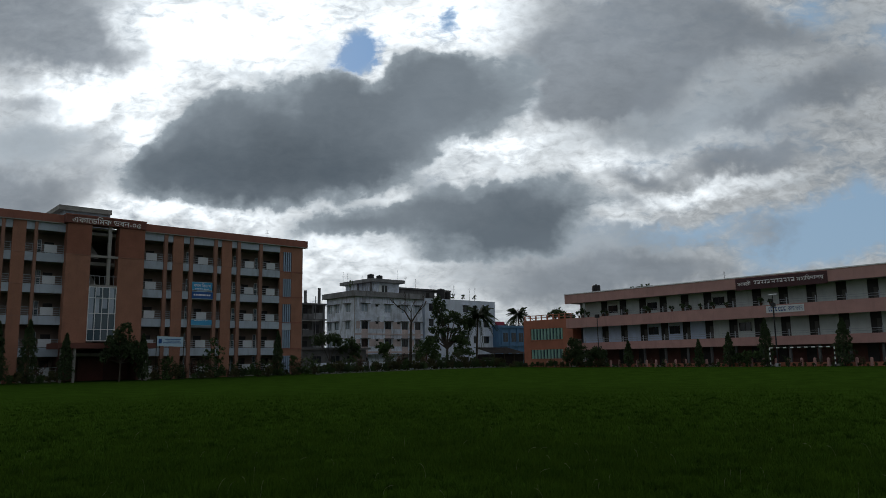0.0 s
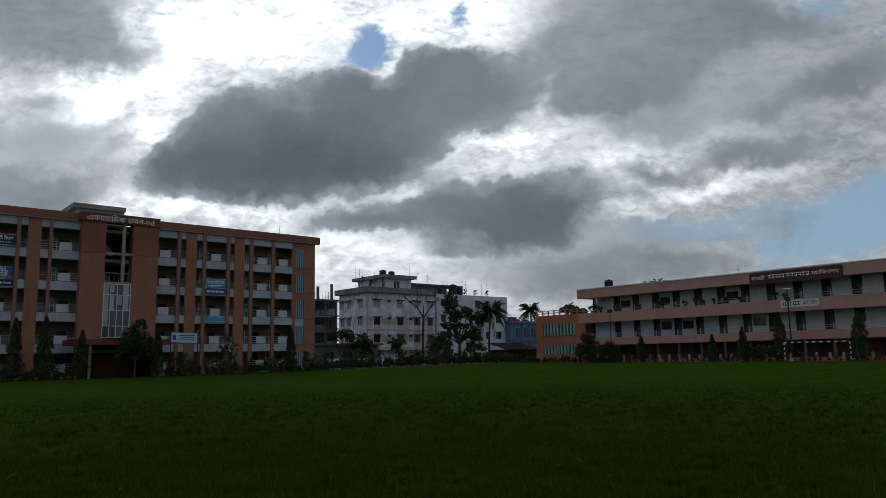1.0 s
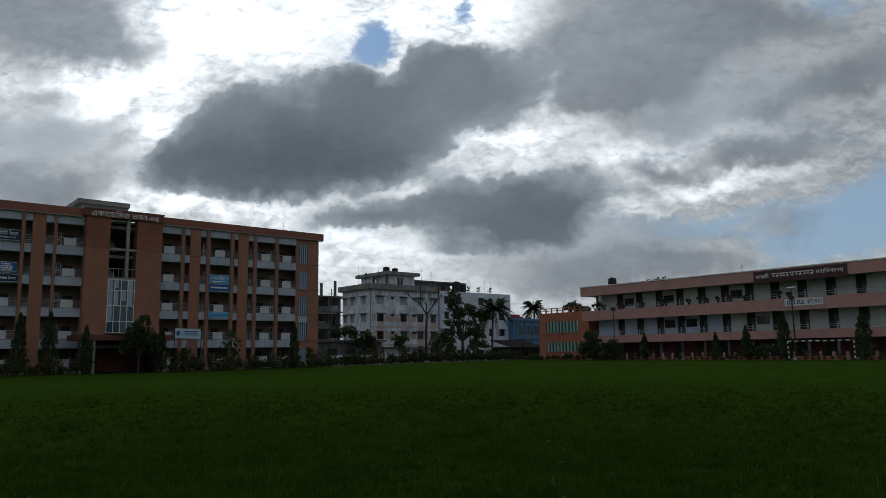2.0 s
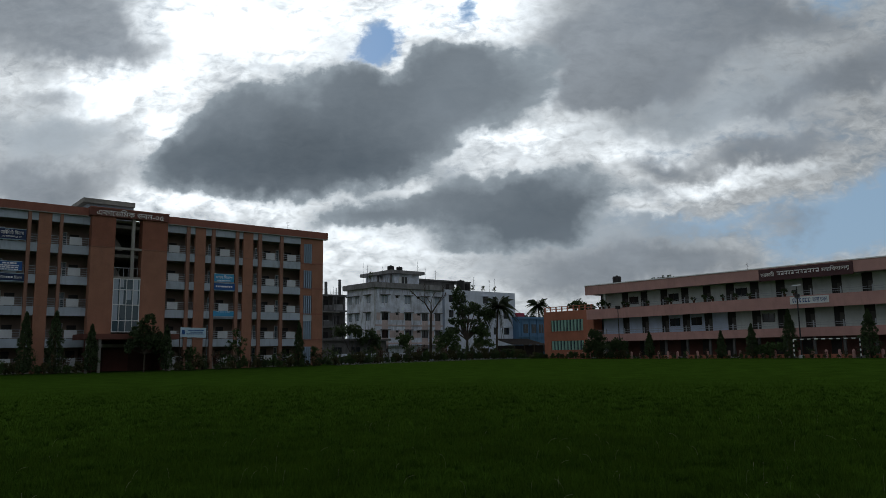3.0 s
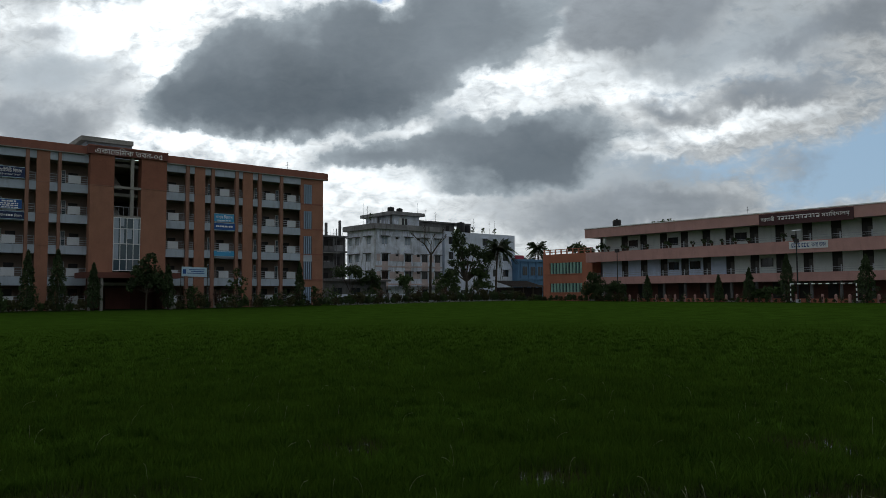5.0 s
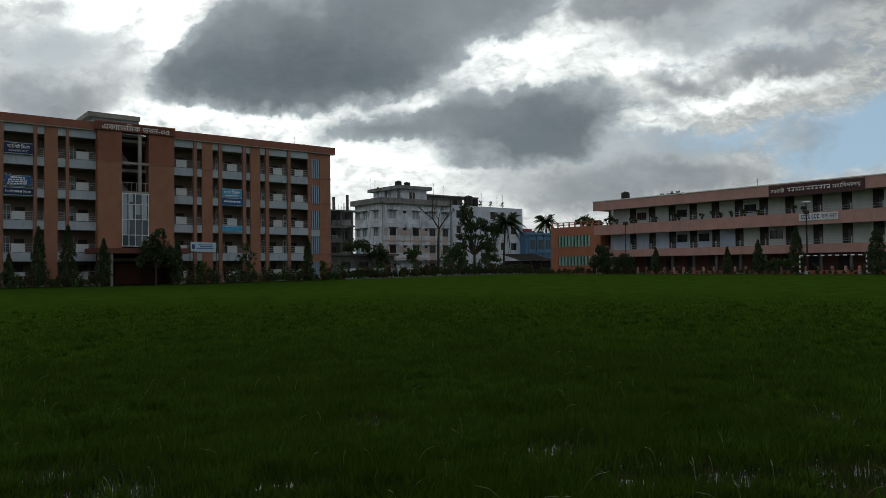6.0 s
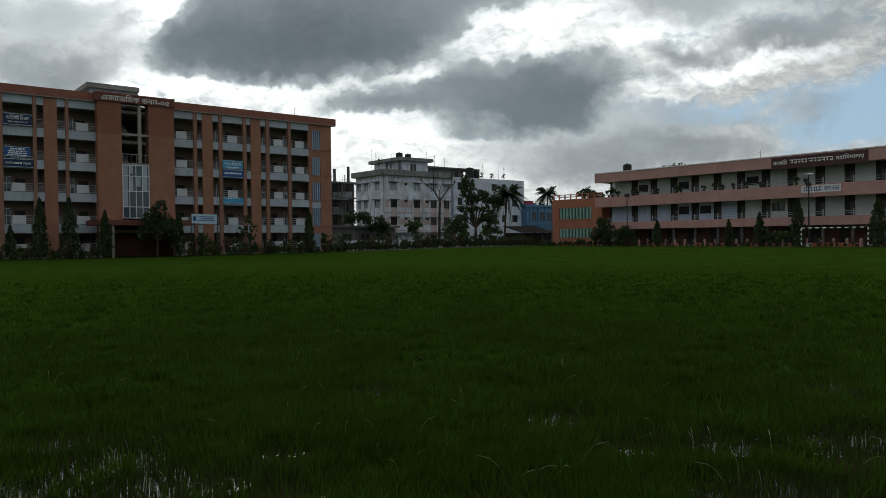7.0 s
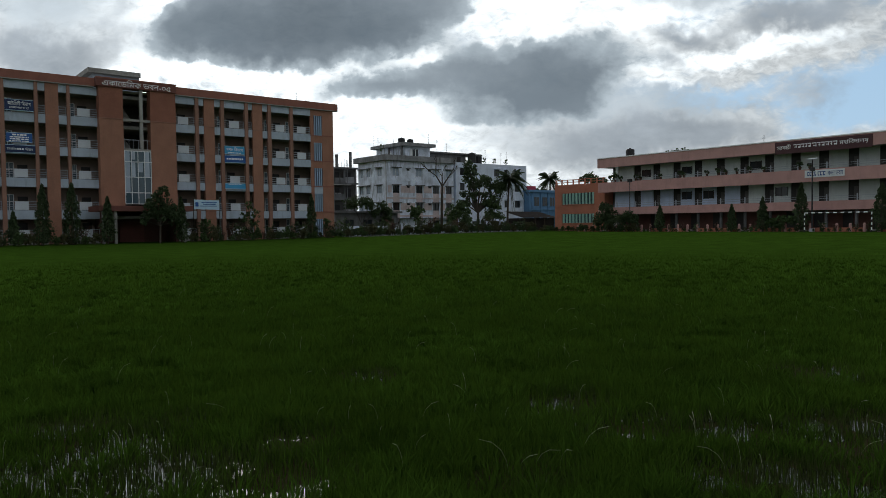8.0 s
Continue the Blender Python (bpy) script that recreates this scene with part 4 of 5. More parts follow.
def palm(x, y, z, top, radius, seed, label, lean=0.3, droop=0.55):
    rng = np.random.default_rng(seed)
    t = thing("palm_tree", x, y, z, label, "palm tree")
    rods, n = [], 8
    cen = [(x + lean * (k / n) ** 2, y, z + (top - z) * k / n) for k in range(n + 1)]
    for k in range(n):
        rods.append((cen[k], cen[k + 1], 0.2 - 0.008 * k, 0.2 - 0.008 * (k + 1)))
    wood("trunk", rods, t, n=9)
    c = np.array(cen[-1])
    for f in range(60):
        ang = f * 2.4 + rng.normal(0, 0.15)
        rise = rng.uniform(-1.0, 1.5)
        bm = bmesh.new()
        L = radius * rng.uniform(0.8, 1.1)
        prev = c
        out = np.array((math.cos(ang), math.sin(ang), 0))
        spine = []
        for k in range(9):
            s = k / 8
            spine.append(c + out * L * (s * math.cos(rise * 0.7) + 0.0) + np.array((0, 0, L * (s * math.sin(rise) - droop * s * s * (1.1 - 0.2 * rise)))))
        for a, b in zip(spine, spine[1:]):
            tube(bm, a, b, 0.03, 0.02, 4)
        side = np.array((-out[1], out[0], 0))
        for k in range(2, 44):
            s = k / 44
            i = min(int(s * 8), 7)
            p = spine[i] + (spine[i + 1] - spine[i]) * (s * 8 - i)
            ll = L * 0.22 * math.sin(math.pi * min(s * 0.9 + 0.12, 1)) + 0.08
            for sg in (-1, 1):
                tip = p + side * sg * ll * 0.62 + out * ll * 0.45 - np.array((0, 0, ll * rng.uniform(0.3, 0.75)))
                w = out * 0.035
                bm.faces.new([bm.verts.new(v) for v in (p - w, p + w, (p + tip) / 2 + w, tip, (p + tip) / 2 - w)])
        part("frond", bm, PALMLEAF, t)
    return t


def bare_tree(x, y, z, top, seed):
    rng = random.Random(seed)
    t = thing("bare_tree", x, y, z, "leafless forked tree with dark bark", "tree")
    rods = []

    def grow(p, d, length, r, depth):
        q = p + d * length
        rods.append((tuple(p), tuple(q), r, r * 0.7))
        if depth == 0:
            return
        for _ in range(2 if depth > 1 else 3):
            nd = (d + Vector((rng.uniform(-0.75, 0.75), rng.uniform(-0.6, 0.6), rng.uniform(0.0, 0.35)))).normalized()
            grow(q, nd, length * rng.uniform(0.55, 0.75), r * 0.65, depth - 1)
    h = top - z
    rods.append(((x, y, z), (x + 0.1, y, z + h * 0.45), 0.24, 0.19))
    rods.append(((x + 0.1, y, z + h * 0.45), (x + 0.25, y, z + h * 0.62), 0.19, 0.16))
    fork = Vector((x + 0.25, y, z + h * 0.62))
    grow(fork, Vector((-0.55, 0.1, 0.8)).normalized(), h * 0.17, 0.13, 3)
    grow(fork, Vector((0.6, -0.1, 0.8)).normalized(), h * 0.17, 0.13, 3)
    grow(fork, Vector((0.05, 0.1, 1)).normalized(), h * 0.13, 0.1, 3)
    wood("trunk", rods, t, n=6)
    return t


# evergreens before the academic building
for i, (x, top, w) in enumerate(((13.87, 6.1, 1.5), (16.54, 6.3, 1.75), (19.53, 4.9, 1.4), (11.3, 3.4, 1.0), (43.9, 5.6, 1.35), (27.06, 4.95, 1.3))):
    column_tree(x, 79.8 if i in (2, 5) else 81.5, 0.0, top, w, 10 + i)
leafy_tree("shade_tree", 24.6, 79.3, 0.0, ((-0.7, 0, 4.3, 0.8), (0.8, 0.2, 4.0, 0.9), (0.1, 0, 5.0, 0.75), (0.5, 0.1, 5.6, 0.5), (1.3, -0.3, 3.2, 0.8), (-1.0, 0.2, 3.1, 0.7), (0.2, 0, 3.3, 0.9), (-1.5, 0, 2.4, 0.5), (1.6, 0, 2.3, 0.5)), 31,
           "dark broad-leaved tree with a bare stem beside the porch", per=34, leaf_size=0.27, trunk=0.1, fork=0.8)
leafy_tree("young_tree", 35.5, 81.3, 0.05, ((-0.5, 0, 2.6, 0.6), (0.5, 0, 3.2, 0.7), (0.0, 0, 4.1, 0.5), (0.7, 0, 2.0, 0.5)), 32,
           "thin young tree with sparse light leaves", LEAFLIGHT, 0.25, 16, 0.06)
leafy_tree("young_tree", 30.3, 81.3, 0.02, ((-0.2, 0, 1.6, 0.5), (0.3, 0, 2.2, 0.5)), 33, "small leafy sapling in the planting strip", LEAFLIGHT, 0.25, 18, 0.05)
leafy_tree("young_tree", 45.8, 81.3, 0.15, ((-0.1, 0, 1.5, 0.5), (0.1, 0, 2.1, 0.45)), 34, "small leafy sapling in the planting strip", LEAFLIGHT, 0.25, 18, 0.05)
leafy_tree("young_tree", 9.0, 81.0, 0.0, ((-0.2, 0, 1.4, 0.8), (0.4, 0, 2.0, 0.6)), 35, "small dark leafy sapling near the wall", LEAF, 0.25, 25, 0.05)

# trees between the buildings
leafy_tree("broad_tree", 79.3, 90.0, 0.3, ((-1.9, 0, 10.9, 0.9), (-1.0, 0.3, 10.0, 1.1), (-2.2, 0, 8.9, 0.9), (-1.0, 0.2, 7.9, 1.0), (0.7, 0, 8.3, 1.2), (2.2, 0.3, 8.3, 1.1), (3.6, 0, 7.9, 1.0),
                                         (-3.0, 0, 6.3, 0.7), (-1.4, 0, 5.9, 0.9), (0.8, 0.3, 6.3, 0.8), (-2.6, 0, 4.6, 0.7), (2.4, 0, 6.4, 0.6), (4.8, 0, 7.7, 0.9), (5.9, 0.2, 7.5, 0.6), (4.4, 0, 6.7, 0.6), (1.7, 0, 4.7, 0.8), (2.8, 0, 5.0, 0.7)), 41,
           "tall dark broad-leaved tree with a gappy crown", per=20, leaf_size=0.38, trunk=0.26, fork=0.7)
leafy_tree("garden_tree", 81.6, 89.0, 0.35, ((-0.8, 0, 4.6, 0.9), (0.7, 0, 4.2, 1.0), (0.0, 0, 3.2, 1.0), (1.4, 0, 2.6, 0.9), (-1.0, 0, 2.4, 0.8), (0.4, 0, 5.5, 0.6)), 49,
           "bushy garden tree behind the hedge", LEAFLIGHT, 0.3, 30, 0.1)
bare_tree(72.0, 90.5, 0.3, 12.3, 8)
palm(86.0, 90.0, 0.4, 9.3, 3.5, 51, "tall palm with arching dark fronds", 0.6, 0.62)
palm(124.5, 115.6, 0.4, 12.0, 3.5, 52, "distant palm with a round head of fronds", -0.4, 0.62)
palm(117.0, 112.0, 0.4, 8.3, 2.2, 53, "small distant palm behind the blue house", 0.2)
leafy_tree("garden_tree", 73.7, 88.5, 0.3, ((-1.0, 0, 3.0, 1.2), (0.9, 0, 3.2, 1.2), (0.0, 0, 4.2, 1.0), (1.5, 0, 2.0, 0.9), (-1.4, 0, 1.8, 0.9)), 42,
           "bushy mid-green garden tree behind the hedge", LEAFLIGHT, 0.3, 40, 0.1)
leafy_tree("garden_tree", 65.3, 88.5, 0.25, ((-0.6, 0, 3.5, 0.7), (0.6, 0, 3.6, 0.7), (0.0, 0, 2.8, 0.7)), 43,
           "small umbrella-shaped garden tree", LEAFLIGHT, 0.3, 34, 0.07, 0.7)
leafy_tree("garden_tree", 57.5, 91.2, 0.25, ((-2.0, 0, 4.6, 0.9), (-0.3, 0, 4.9, 1.0), (1.2, 0, 4.5, 0.9), (2.2, 0, 3.4, 0.8)), 44,
           "dark leafy tree over the low grey house", LEAF, 0.3, 34, 0.09)
leafy_tree("garden_tree", 61.5, 91.0, 0.25, ((-0.5, 0, 4.3, 0.9), (0.4, 0, 3.3, 0.9), (0.4, 0, 2.2, 0.8)), 45, "dark leafy tree over the low grey house", LEAF, 0.3, 34, 0.09)
leafy_tree("garden_tree", 49.0, 96.0, 0.2, ((2.4, 0, 5.2, 1.0), (3.2, 0, 7.0, 1.1), (3.6, 0, 9.3, 0.9), (2.0, 0, 3.2, 1.2)), 46, "dark tree at the corner of the academic building", LEAF, 0.35, 30, 0.12)
leafy_tree("far_tree", 95.5, 79.3, 0.4, ((-0.8, -1.0, 8.3, 1.0), (0, 0.6, 8.6, 1.0), (0.4, 1.8, 8.9, 0.8), (0, -2.0, 8.0, 0.7)), 47, "leafy tree behind the orange end block", LEAF, 0.35, 30, 0.12)
leafy_tree("far_tree", 115, 77, 0.4, ((0, -3.5, 13.0, 1.0), (0, -1.8, 13.4, 1.0), (0, 0, 13.2, 1.0), (0, 1.8, 13.0, 0.9), (0, 3.4, 12.7, 0.8)), 48, "row of far treetops over the college roof", LEAF, 0.4, 34, 0.2)

# before the college building
for i, (y, top, w) in enumerate(((55.05, 3.75, 1.25), (45.23, 3.6, 1.05), (41.47, 4.3, 1.3), (37.16, 5.7, 1.6), (29.16, 5.3, 1.9), (21.0, 4.6, 1.4))):
    column_tree(79.5, y, 0.42, top, w, 60 + i)
leafy_tree("clipped_tree", 79.2, 63.3, 0.42, ((0, -0.8, 1.7, 1.0), (0, 0.8, 1.7, 1.0), (0, 0, 2.7, 1.0), (0, 0.3, 3.4, 0.6), (0.3, 0, 1.3, 1.1)), 71, "rounded dark evergreen at the corner", LEAF, 0.25, 60, 0.1, 0.3)
leafy_tree("clipped_tree", 79.2, 59.7, 0.42, ((0, -0.8, 1.6, 0.75), (0, 0.8, 1.6, 0.75), (0, 0, 2.0, 0.8)), 72, "low rounded dark evergreen on a short trunk", LEAF, 0.25, 60, 0.08, 0.5)
leafy_tree("croton_shrub", 79.6, 39.5, 0.42, ((0, -1.0, 1.2, 0.6), (0, 0.0, 1.5, 0.6), (0, 1.0, 1.2, 0.6), (0, 0.4, 0.7, 0.6)), 73, "spreading light green shrub in the garden strip", LEAFLIGHT, 0.32, 22, 0.04)

# ---- hedge bushes at the edge of the field ----


def bush(seed, material):
    rng = np.random.default_rng(seed)
    t = thing("hedge_bush", 0, 0, 0, "low dark green hedge bush at the edge of the field", "bush", "hedge round the field")
    pts, outs = clumps(rng, ((-0.25, 0, 0.45, 0.42), (0.25, 0.05, 0.5, 0.4), (0.0, 0.0, 0.8, 0.36)), 26)
    pts[:, 2] = np.abs(pts[:, 2])
    leaves("crown", pts, outs, 0.17, material, t, rng, 0.55)
    wood("stem", [((0, 0, -0.1), (0.02, 0, 0.5), 0.03, 0.02), ((0.02, 0, 0.3), (0.3, 0.05, 0.7), 0.02, 0.01), ((0, 0, 0.2), (-0.28, 0, 0.65), 0.02, 0.01)], t)
    return t


def garden_plant(seed, material):
    """An upright, gappy plant with a few bare stems."""
    rng = np.random.default_rng(seed)
    t = thing("garden_plant", 0, 0, 0, "thin upright garden plant with sparse leaves in the planting strip", "plant", "plants in the planting strips")
    rods, pts, outs = [], [], []
    for k in range(5):
        a = k * 2.4 + rng.normal(0, 0.3)
        tip = np.array((math.cos(a) * rng.uniform(0.08, 0.35), math.sin(a) * rng.uniform(0.08, 0.35), rng.uniform(0.7, 1.0)))
        rods.append(((0.03 * math.cos(a), 0.03 * math.sin(a), -0.05), tuple(tip), 0.014, 0.005))
        s = rng.uniform(0.25, 1.05, 34)[:, None]
        pts.append(tip * s + rng.normal(0, 0.06, (34, 3)))
        outs.append(np.tile((math.cos(a), math.sin(a), 0.3), (34, 1)))
    wood("stem", rods, t, n=5)
    leaves("foliage", np.concatenate(pts), np.concatenate(outs), 0.13, material, t, rng, 0.4)
    return t


plants = [garden_plant(120 + i, (LEAFLIGHT, HEDGELEAF, REDLEAF, LEAF)[i]) for i in range(4)]
rnd = random.Random(33)
for k in range(88):
    if k < 34:
        x, y, s = 6.5 + 41.5 * (k + rnd.uniform(-0.4, 0.4)) / 34, 80.9 + rnd.uniform(-0.4, 0.8), rnd.uniform(1.0, 2.3)
        if 18.3 < x < 27.2:
            x, y = x + 9.5, y + 1.2
    elif k < 60:
        x, y, s = 49.5 + 34 * (k - 34 + rnd.uniform(-0.4, 0.4)) / 26, 82.6 + rnd.uniform(-0.6, 0.6), rnd.uniform(1.4, 2.6)
    else:
        x, y, s = 79.2 + rnd.uniform(-0.15, 0.2), 22 + 46 * (k - 60 + rnd.uniform(-0.4, 0.4)) / 28, rnd.uniform(0.6, 1.3)
    m = pose(x, y, ground_z(x, y), 0, 0, rnd.uniform(0, 360))
    if k < 4:
        plants[k].matrix_basis = m
        p = plants[k]
    else:
        p = copy_thing(plants[rnd.randrange(4)], m)
    p.scale = (s * rnd.uniform(0.8, 1.2), s * rnd.uniform(0.8, 1.2), s)

bushes = [bush(80 + i, (HEDGELEAF, LEAF, LEAFLIGHT, HEDGELEAF)[i]) for i in range(4)]
rnd = random.Random(12)
spots = []
x = 6.0
while x < 84:
    y = 79.6 + rnd.uniform(-0.5, 0.5) + (1.6 if x > 48 else 0)
    if not 18.3 < x < 27.2:
        spots.append((x, y, rnd.uniform(0.6, 1.25) * (1.25 if x > 48 else 1.0)))
    x += rnd.uniform(0.55, 1.15)
x = 50.0
while x < 86:
    spots.append((x, 83.6 + rnd.uniform(-0.5, 0.5), rnd.uniform(0.9, 1.6)))
    x += rnd.uniform(1.4, 3.0)
y = 18.0
while y < 78:
    spots.append((78.5 + rnd.uniform(-0.25, 0.25), y, rnd.uniform(0.3, 0.5) if y < 58 else rnd.uniform(0.6, 1.1)))
    y += rnd.uniform(0.5, 1.1)
for k, (x, y, s) in enumerate(spots):
    b = bushes[k % 4]
    m = pose(x, y, ground_z(x, y), 0, 0, rnd.uniform(0, 360))
    if k < 4:
        b.matrix_basis = m
    else:
        b = copy_thing(b, m)
    b.scale = (s * rnd.uniform(0.85, 1.2), s * rnd.uniform(0.85, 1.2), s * rnd.uniform(0.8, 1.15))

# ---- wet patches and grass of the field ----
# wet spots: centre, reach of the mud, number of small puddles in it
WET = ((0.75, 5.3, 0.55, 6), (1.3, 6.5, 0.4, 3), (1.4, 5.8, 0.55, 5), (1.25, 4.75, 0.55, 6), (2.0, 6.1, 0.35, 2), (1.65, 4.9, 0.5, 6), (1.85, 4.3, 0.6, 7), (2.45, 5.0, 0.4, 3), (4.2, 6.6, 0.4, 3),
       (4.9, 4.35, 0.45, 5), (4.7, 3.5, 0.5, 4), (5.2, 3.0, 0.45, 3), (4.3, 2.35, 0.5, 7), (4.6, 2.0, 0.5, 6), (5.7, 2.2, 0.6, 7), (6.2, 2.5, 0.5, 4), (7.9, 3.5, 0.5, 2), (3.3, 3.3, 0.4, 3))


def outline(cx, cy, z, ra, rb, k, n):
    """A flat patch with a wavy rim."""
    verts = [(cx, cy, z)]
    for i in range(n):
        a = i * math.tau / n
        q = 1 + 0.22 * math.sin(3 * a + k) + 0.16 * math.sin(5 * a + 2 * k) + 0.08 * math.sin(9 * a + 3 * k)
        verts.append((cx + ra * q * math.cos(a), cy + rb * q * math.sin(a), z))
    return verts, [(0, i + 1, (i + 1) % n + 1) for i in range(n)]


def water_material():
    mat = bpy.data.materials.new("puddle_water")
    mat.use_nodes = True
    nt = mat.node_tree
    b = nt.nodes["Principled BSDF"]
    b.inputs["Base Color"].default_value = (0.020, 0.017, 0.012, 1)
    b.inputs["Roughness"].default_value, b.inputs["IOR"].default_value = 0.06, 1.33
    t = nt.nodes.new("ShaderNodeTexNoise")
    t.inputs["Scale"].default_value = 9.0
    n = nt.nodes.new("ShaderNodeBump")
    n.inputs["Strength"].default_value, n.inputs["Distance"].default_value = 0.06, 0.02
    nt.links.new(t.outputs[0], n.inputs["Height"])
    nt.links.new(n.outputs[0], b.inputs["Normal"])
    return mat


WATER = water_material()
MUD = surface("wet_brown_mud", (0.036, 0.025, 0.013), 0.95, 0.2, 0.4, scale=2.0, bump=0.6, gloss=0.04)
rnd = random.Random(21)
level = 0
for i, (cx, cy, reach_m, count) in enumerate(WET):
    ob = mesh_from("mud_patch", *outline(cx, cy, 0.003 + 0.0004 * i, reach_m * 1.15, reach_m, i, 30), MUD)
    tagged(ob, "patch of wet brown mud with thin grass", "mud", kind="structure")
    for k in range(count):
        a, q = rnd.uniform(0, math.tau), reach_m * math.sqrt(rnd.random()) * 0.95
        ra = rnd.uniform(0.11, 0.28)
        level += 1
        ob = mesh_from("puddle", *outline(cx + q * math.cos(a), cy + q * math.sin(a), 0.0105 + 0.00005 * level, ra, ra * rnd.uniform(0.6, 1.2), level, 18), WATER)
        tagged(ob, "small shallow rain puddle between grass blades", "puddle", kind="structure")


def blades(name, px, py, h, w, turn, lean, material, label):
    """Grass: every blade bends over from its foot, in one mesh."""
    n = len(px)
    lx, ly = lean * np.cos(turn), lean * np.sin(turn)
    sx, sy = -np.sin(turn) * w, np.cos(turn) * w
    k = np.clip((px - 30) / 48, 0, 1)
    z = 0.42 * k * k * (3 - 2 * k) - 0.01
    v = np.stack((np.stack((px - sx, py - sy, z), 1), np.stack((px + sx, py + sy, z), 1),
                  np.stack((px + sx * 0.7 + lx * 0.35, py + sy * 0.7 + ly * 0.35, z + h * 0.6), 1),
                  np.stack((px - sx * 0.7 + lx * 0.35, py - sy * 0.7 + ly * 0.35, z + h * 0.6), 1),
                  np.stack((px + lx, py + ly, z + h), 1)), 1).reshape(-1, 3)
    me = bpy.data.meshes.new(name)
    me.vertices.add(n * 5)
    me.vertices.foreach_set("co", v.ravel())
    me.loops.add(n * 7)
    me.loops.foreach_set("vertex_index", (np.arange(n)[:, None] * 5 + np.array((0, 1, 2, 3, 3, 2, 4))).ravel())
    me.polygons.add(n * 2)
    me.polygons.foreach_set("loop_start", (np.arange(n)[:, None] * 7 + np.array((0, 4))).ravel())
    me.polygons.foreach_set("loop_total", np.tile((4, 3), n))
    me.update(calc_edges=True)
    me.materials.append(material)
    tagged(new(name, me), label, "grass", kind="stuff")


def thinned(px, py, rng, most):
    keep = (px < 78.3) & (py < 79.2)
    for cx, cy, q, _ in WET:
        d2 = ((px - cx) / (q * 1.15)) ** 2 + ((py - cy) / q) ** 2
        keep &= ~(rng.uniform(0, 1, len(px)) < most * np.clip(1.15 - d2, 0, 1))
    return keep


def swell(px, py):
    """Taller and lower stretches of the sward, 0 to 1."""
    a = np.sin(px * 0.9 + 1.3 * np.sin(py * 0.7)) * np.sin(py * 1.1 + np.sin(px * 0.6))
    b = np.sin(px * 3.1 + 1.7 * np.sin(py * 2.3)) * np.sin(py * 2.7 + 1.4 * np.sin(px * 2.1))
    return np.clip(0.5 + 0.32 * a + 0.28 * b, 0, 1)


def grass_field():
    rng = np.random.default_rng(5)
    n, near, far = 330000, 3.4, 48.0
    r = near * (far / near) ** rng.uniform(0, 1, n) ** 1.2 * np.exp(-np.abs(rng.normal(0, 0.18, n)))
    az = radians(51.0) + rng.uniform(-1, 1, n) * radians(36) + rng.normal(0, radians(7), n)
    # and all round the spot where one stands
    ring = 210000
    r = np.concatenate((r, 15 * np.sqrt(rng.uniform(0, 1, ring - 60000)), 8 * np.sqrt(rng.uniform(0, 1, 60000))))
    az = np.concatenate((az, rng.uniform(0, math.tau, ring)))
    px, py = r * np.cos(az), r * np.sin(az)
    tall = swell(px, py)
    keep = thinned(px, py, rng, 0.79) & (rng.uniform(0, 1, len(px)) < 0.45 + 0.8 * tall + np.clip((r - 9) / 14, 0, 1))
    px, py, r, tall = px[keep], py[keep], r[keep], tall[keep]
    n = len(px)
    h = (0.06 + 0.08 * rng.uniform(0, 1, n) ** 1.5) * (0.55 + 0.8 * (tall + (0.5 - tall) * np.clip((r - 9) / 16, 0, 1))) * (1 - 0.7 * np.clip((r - 8) / 40, 0, 1))
    blades("grass", px, py, h, 0.0028 + 0.0004 * r, rng.uniform(0, math.tau, n), rng.normal(0, 0.45, n) * h, GRASS, "dense dark green wet grass of the playing field")


def sedge():
    """Thin upright stems that stand close together in the wet spots."""
    rng = np.random.default_rng(8)
    px, py = [], []
    for cx, cy, q, _ in WET:
        n = int(3300 * q)
        a, d = rng.uniform(0, math.tau, n), q * 1.2 * np.sqrt(rng.uniform(0, 1, n))
        px.append(cx + d * np.cos(a))
        py.append(cy + d * np.sin(a))
    px, py = np.concatenate(px), np.concatenate(py)
    n = len(px)
    h = rng.uniform(0.05, 0.15, n) * (0.6 + 0.5 * swell(px * 1.7, py * 1.7))
    blades("wet_sedge", px, py, h, rng.uniform(0.0016, 0.0034, n), rng.uniform(0, math.tau, n), rng.normal(0, 0.14, n) * h, SEDGE, "thin upright dark stems standing in the wet spots")


def tussocks():
    """Clumps of longer blades that fan out from one foot."""
    rng = np.random.default_rng(6)
    n = 3600
    r = 3.2 * (34 / 3.2) ** rng.uniform(0, 1, n) ** 1.15
    az = radians(51.0) + rng.uniform(-1, 1, n) * radians(37)
    cx, cy = r * np.cos(az), r * np.sin(az)
    keep = thinned(cx, cy, rng, 0.9)
    cx, cy, r = cx[keep], cy[keep], r[keep]
    n, per = len(cx), 30
    wide = rng.uniform(0.04, 0.13, n)
    turn = rng.uniform(0, math.tau, (n, per))
    out = np.sqrt(rng.uniform(0, 1, (n, per))) * wide[:, None]
    px, py = cx[:, None] + out * np.cos(turn), cy[:, None] + out * np.sin(turn)
    h = (rng.uniform(0.10, 0.19, n)[:, None] * rng.uniform(0.6, 1.1, (n, per)) * (1 - 0.6 * np.clip((r - 8) / 30, 0, 1))[:, None])
    lean = h * (0.25 + 0.7 * out / wide[:, None]) * rng.uniform(0.6, 1.3, (n, per))
    w = np.repeat(0.0028 + 0.00035 * r, per)
    blades("grass_tussocks", px.ravel(), py.ravel(), h.ravel(), w, turn.ravel(), lean.ravel(), TUFT, "clumps of longer fresh green grass in the field")


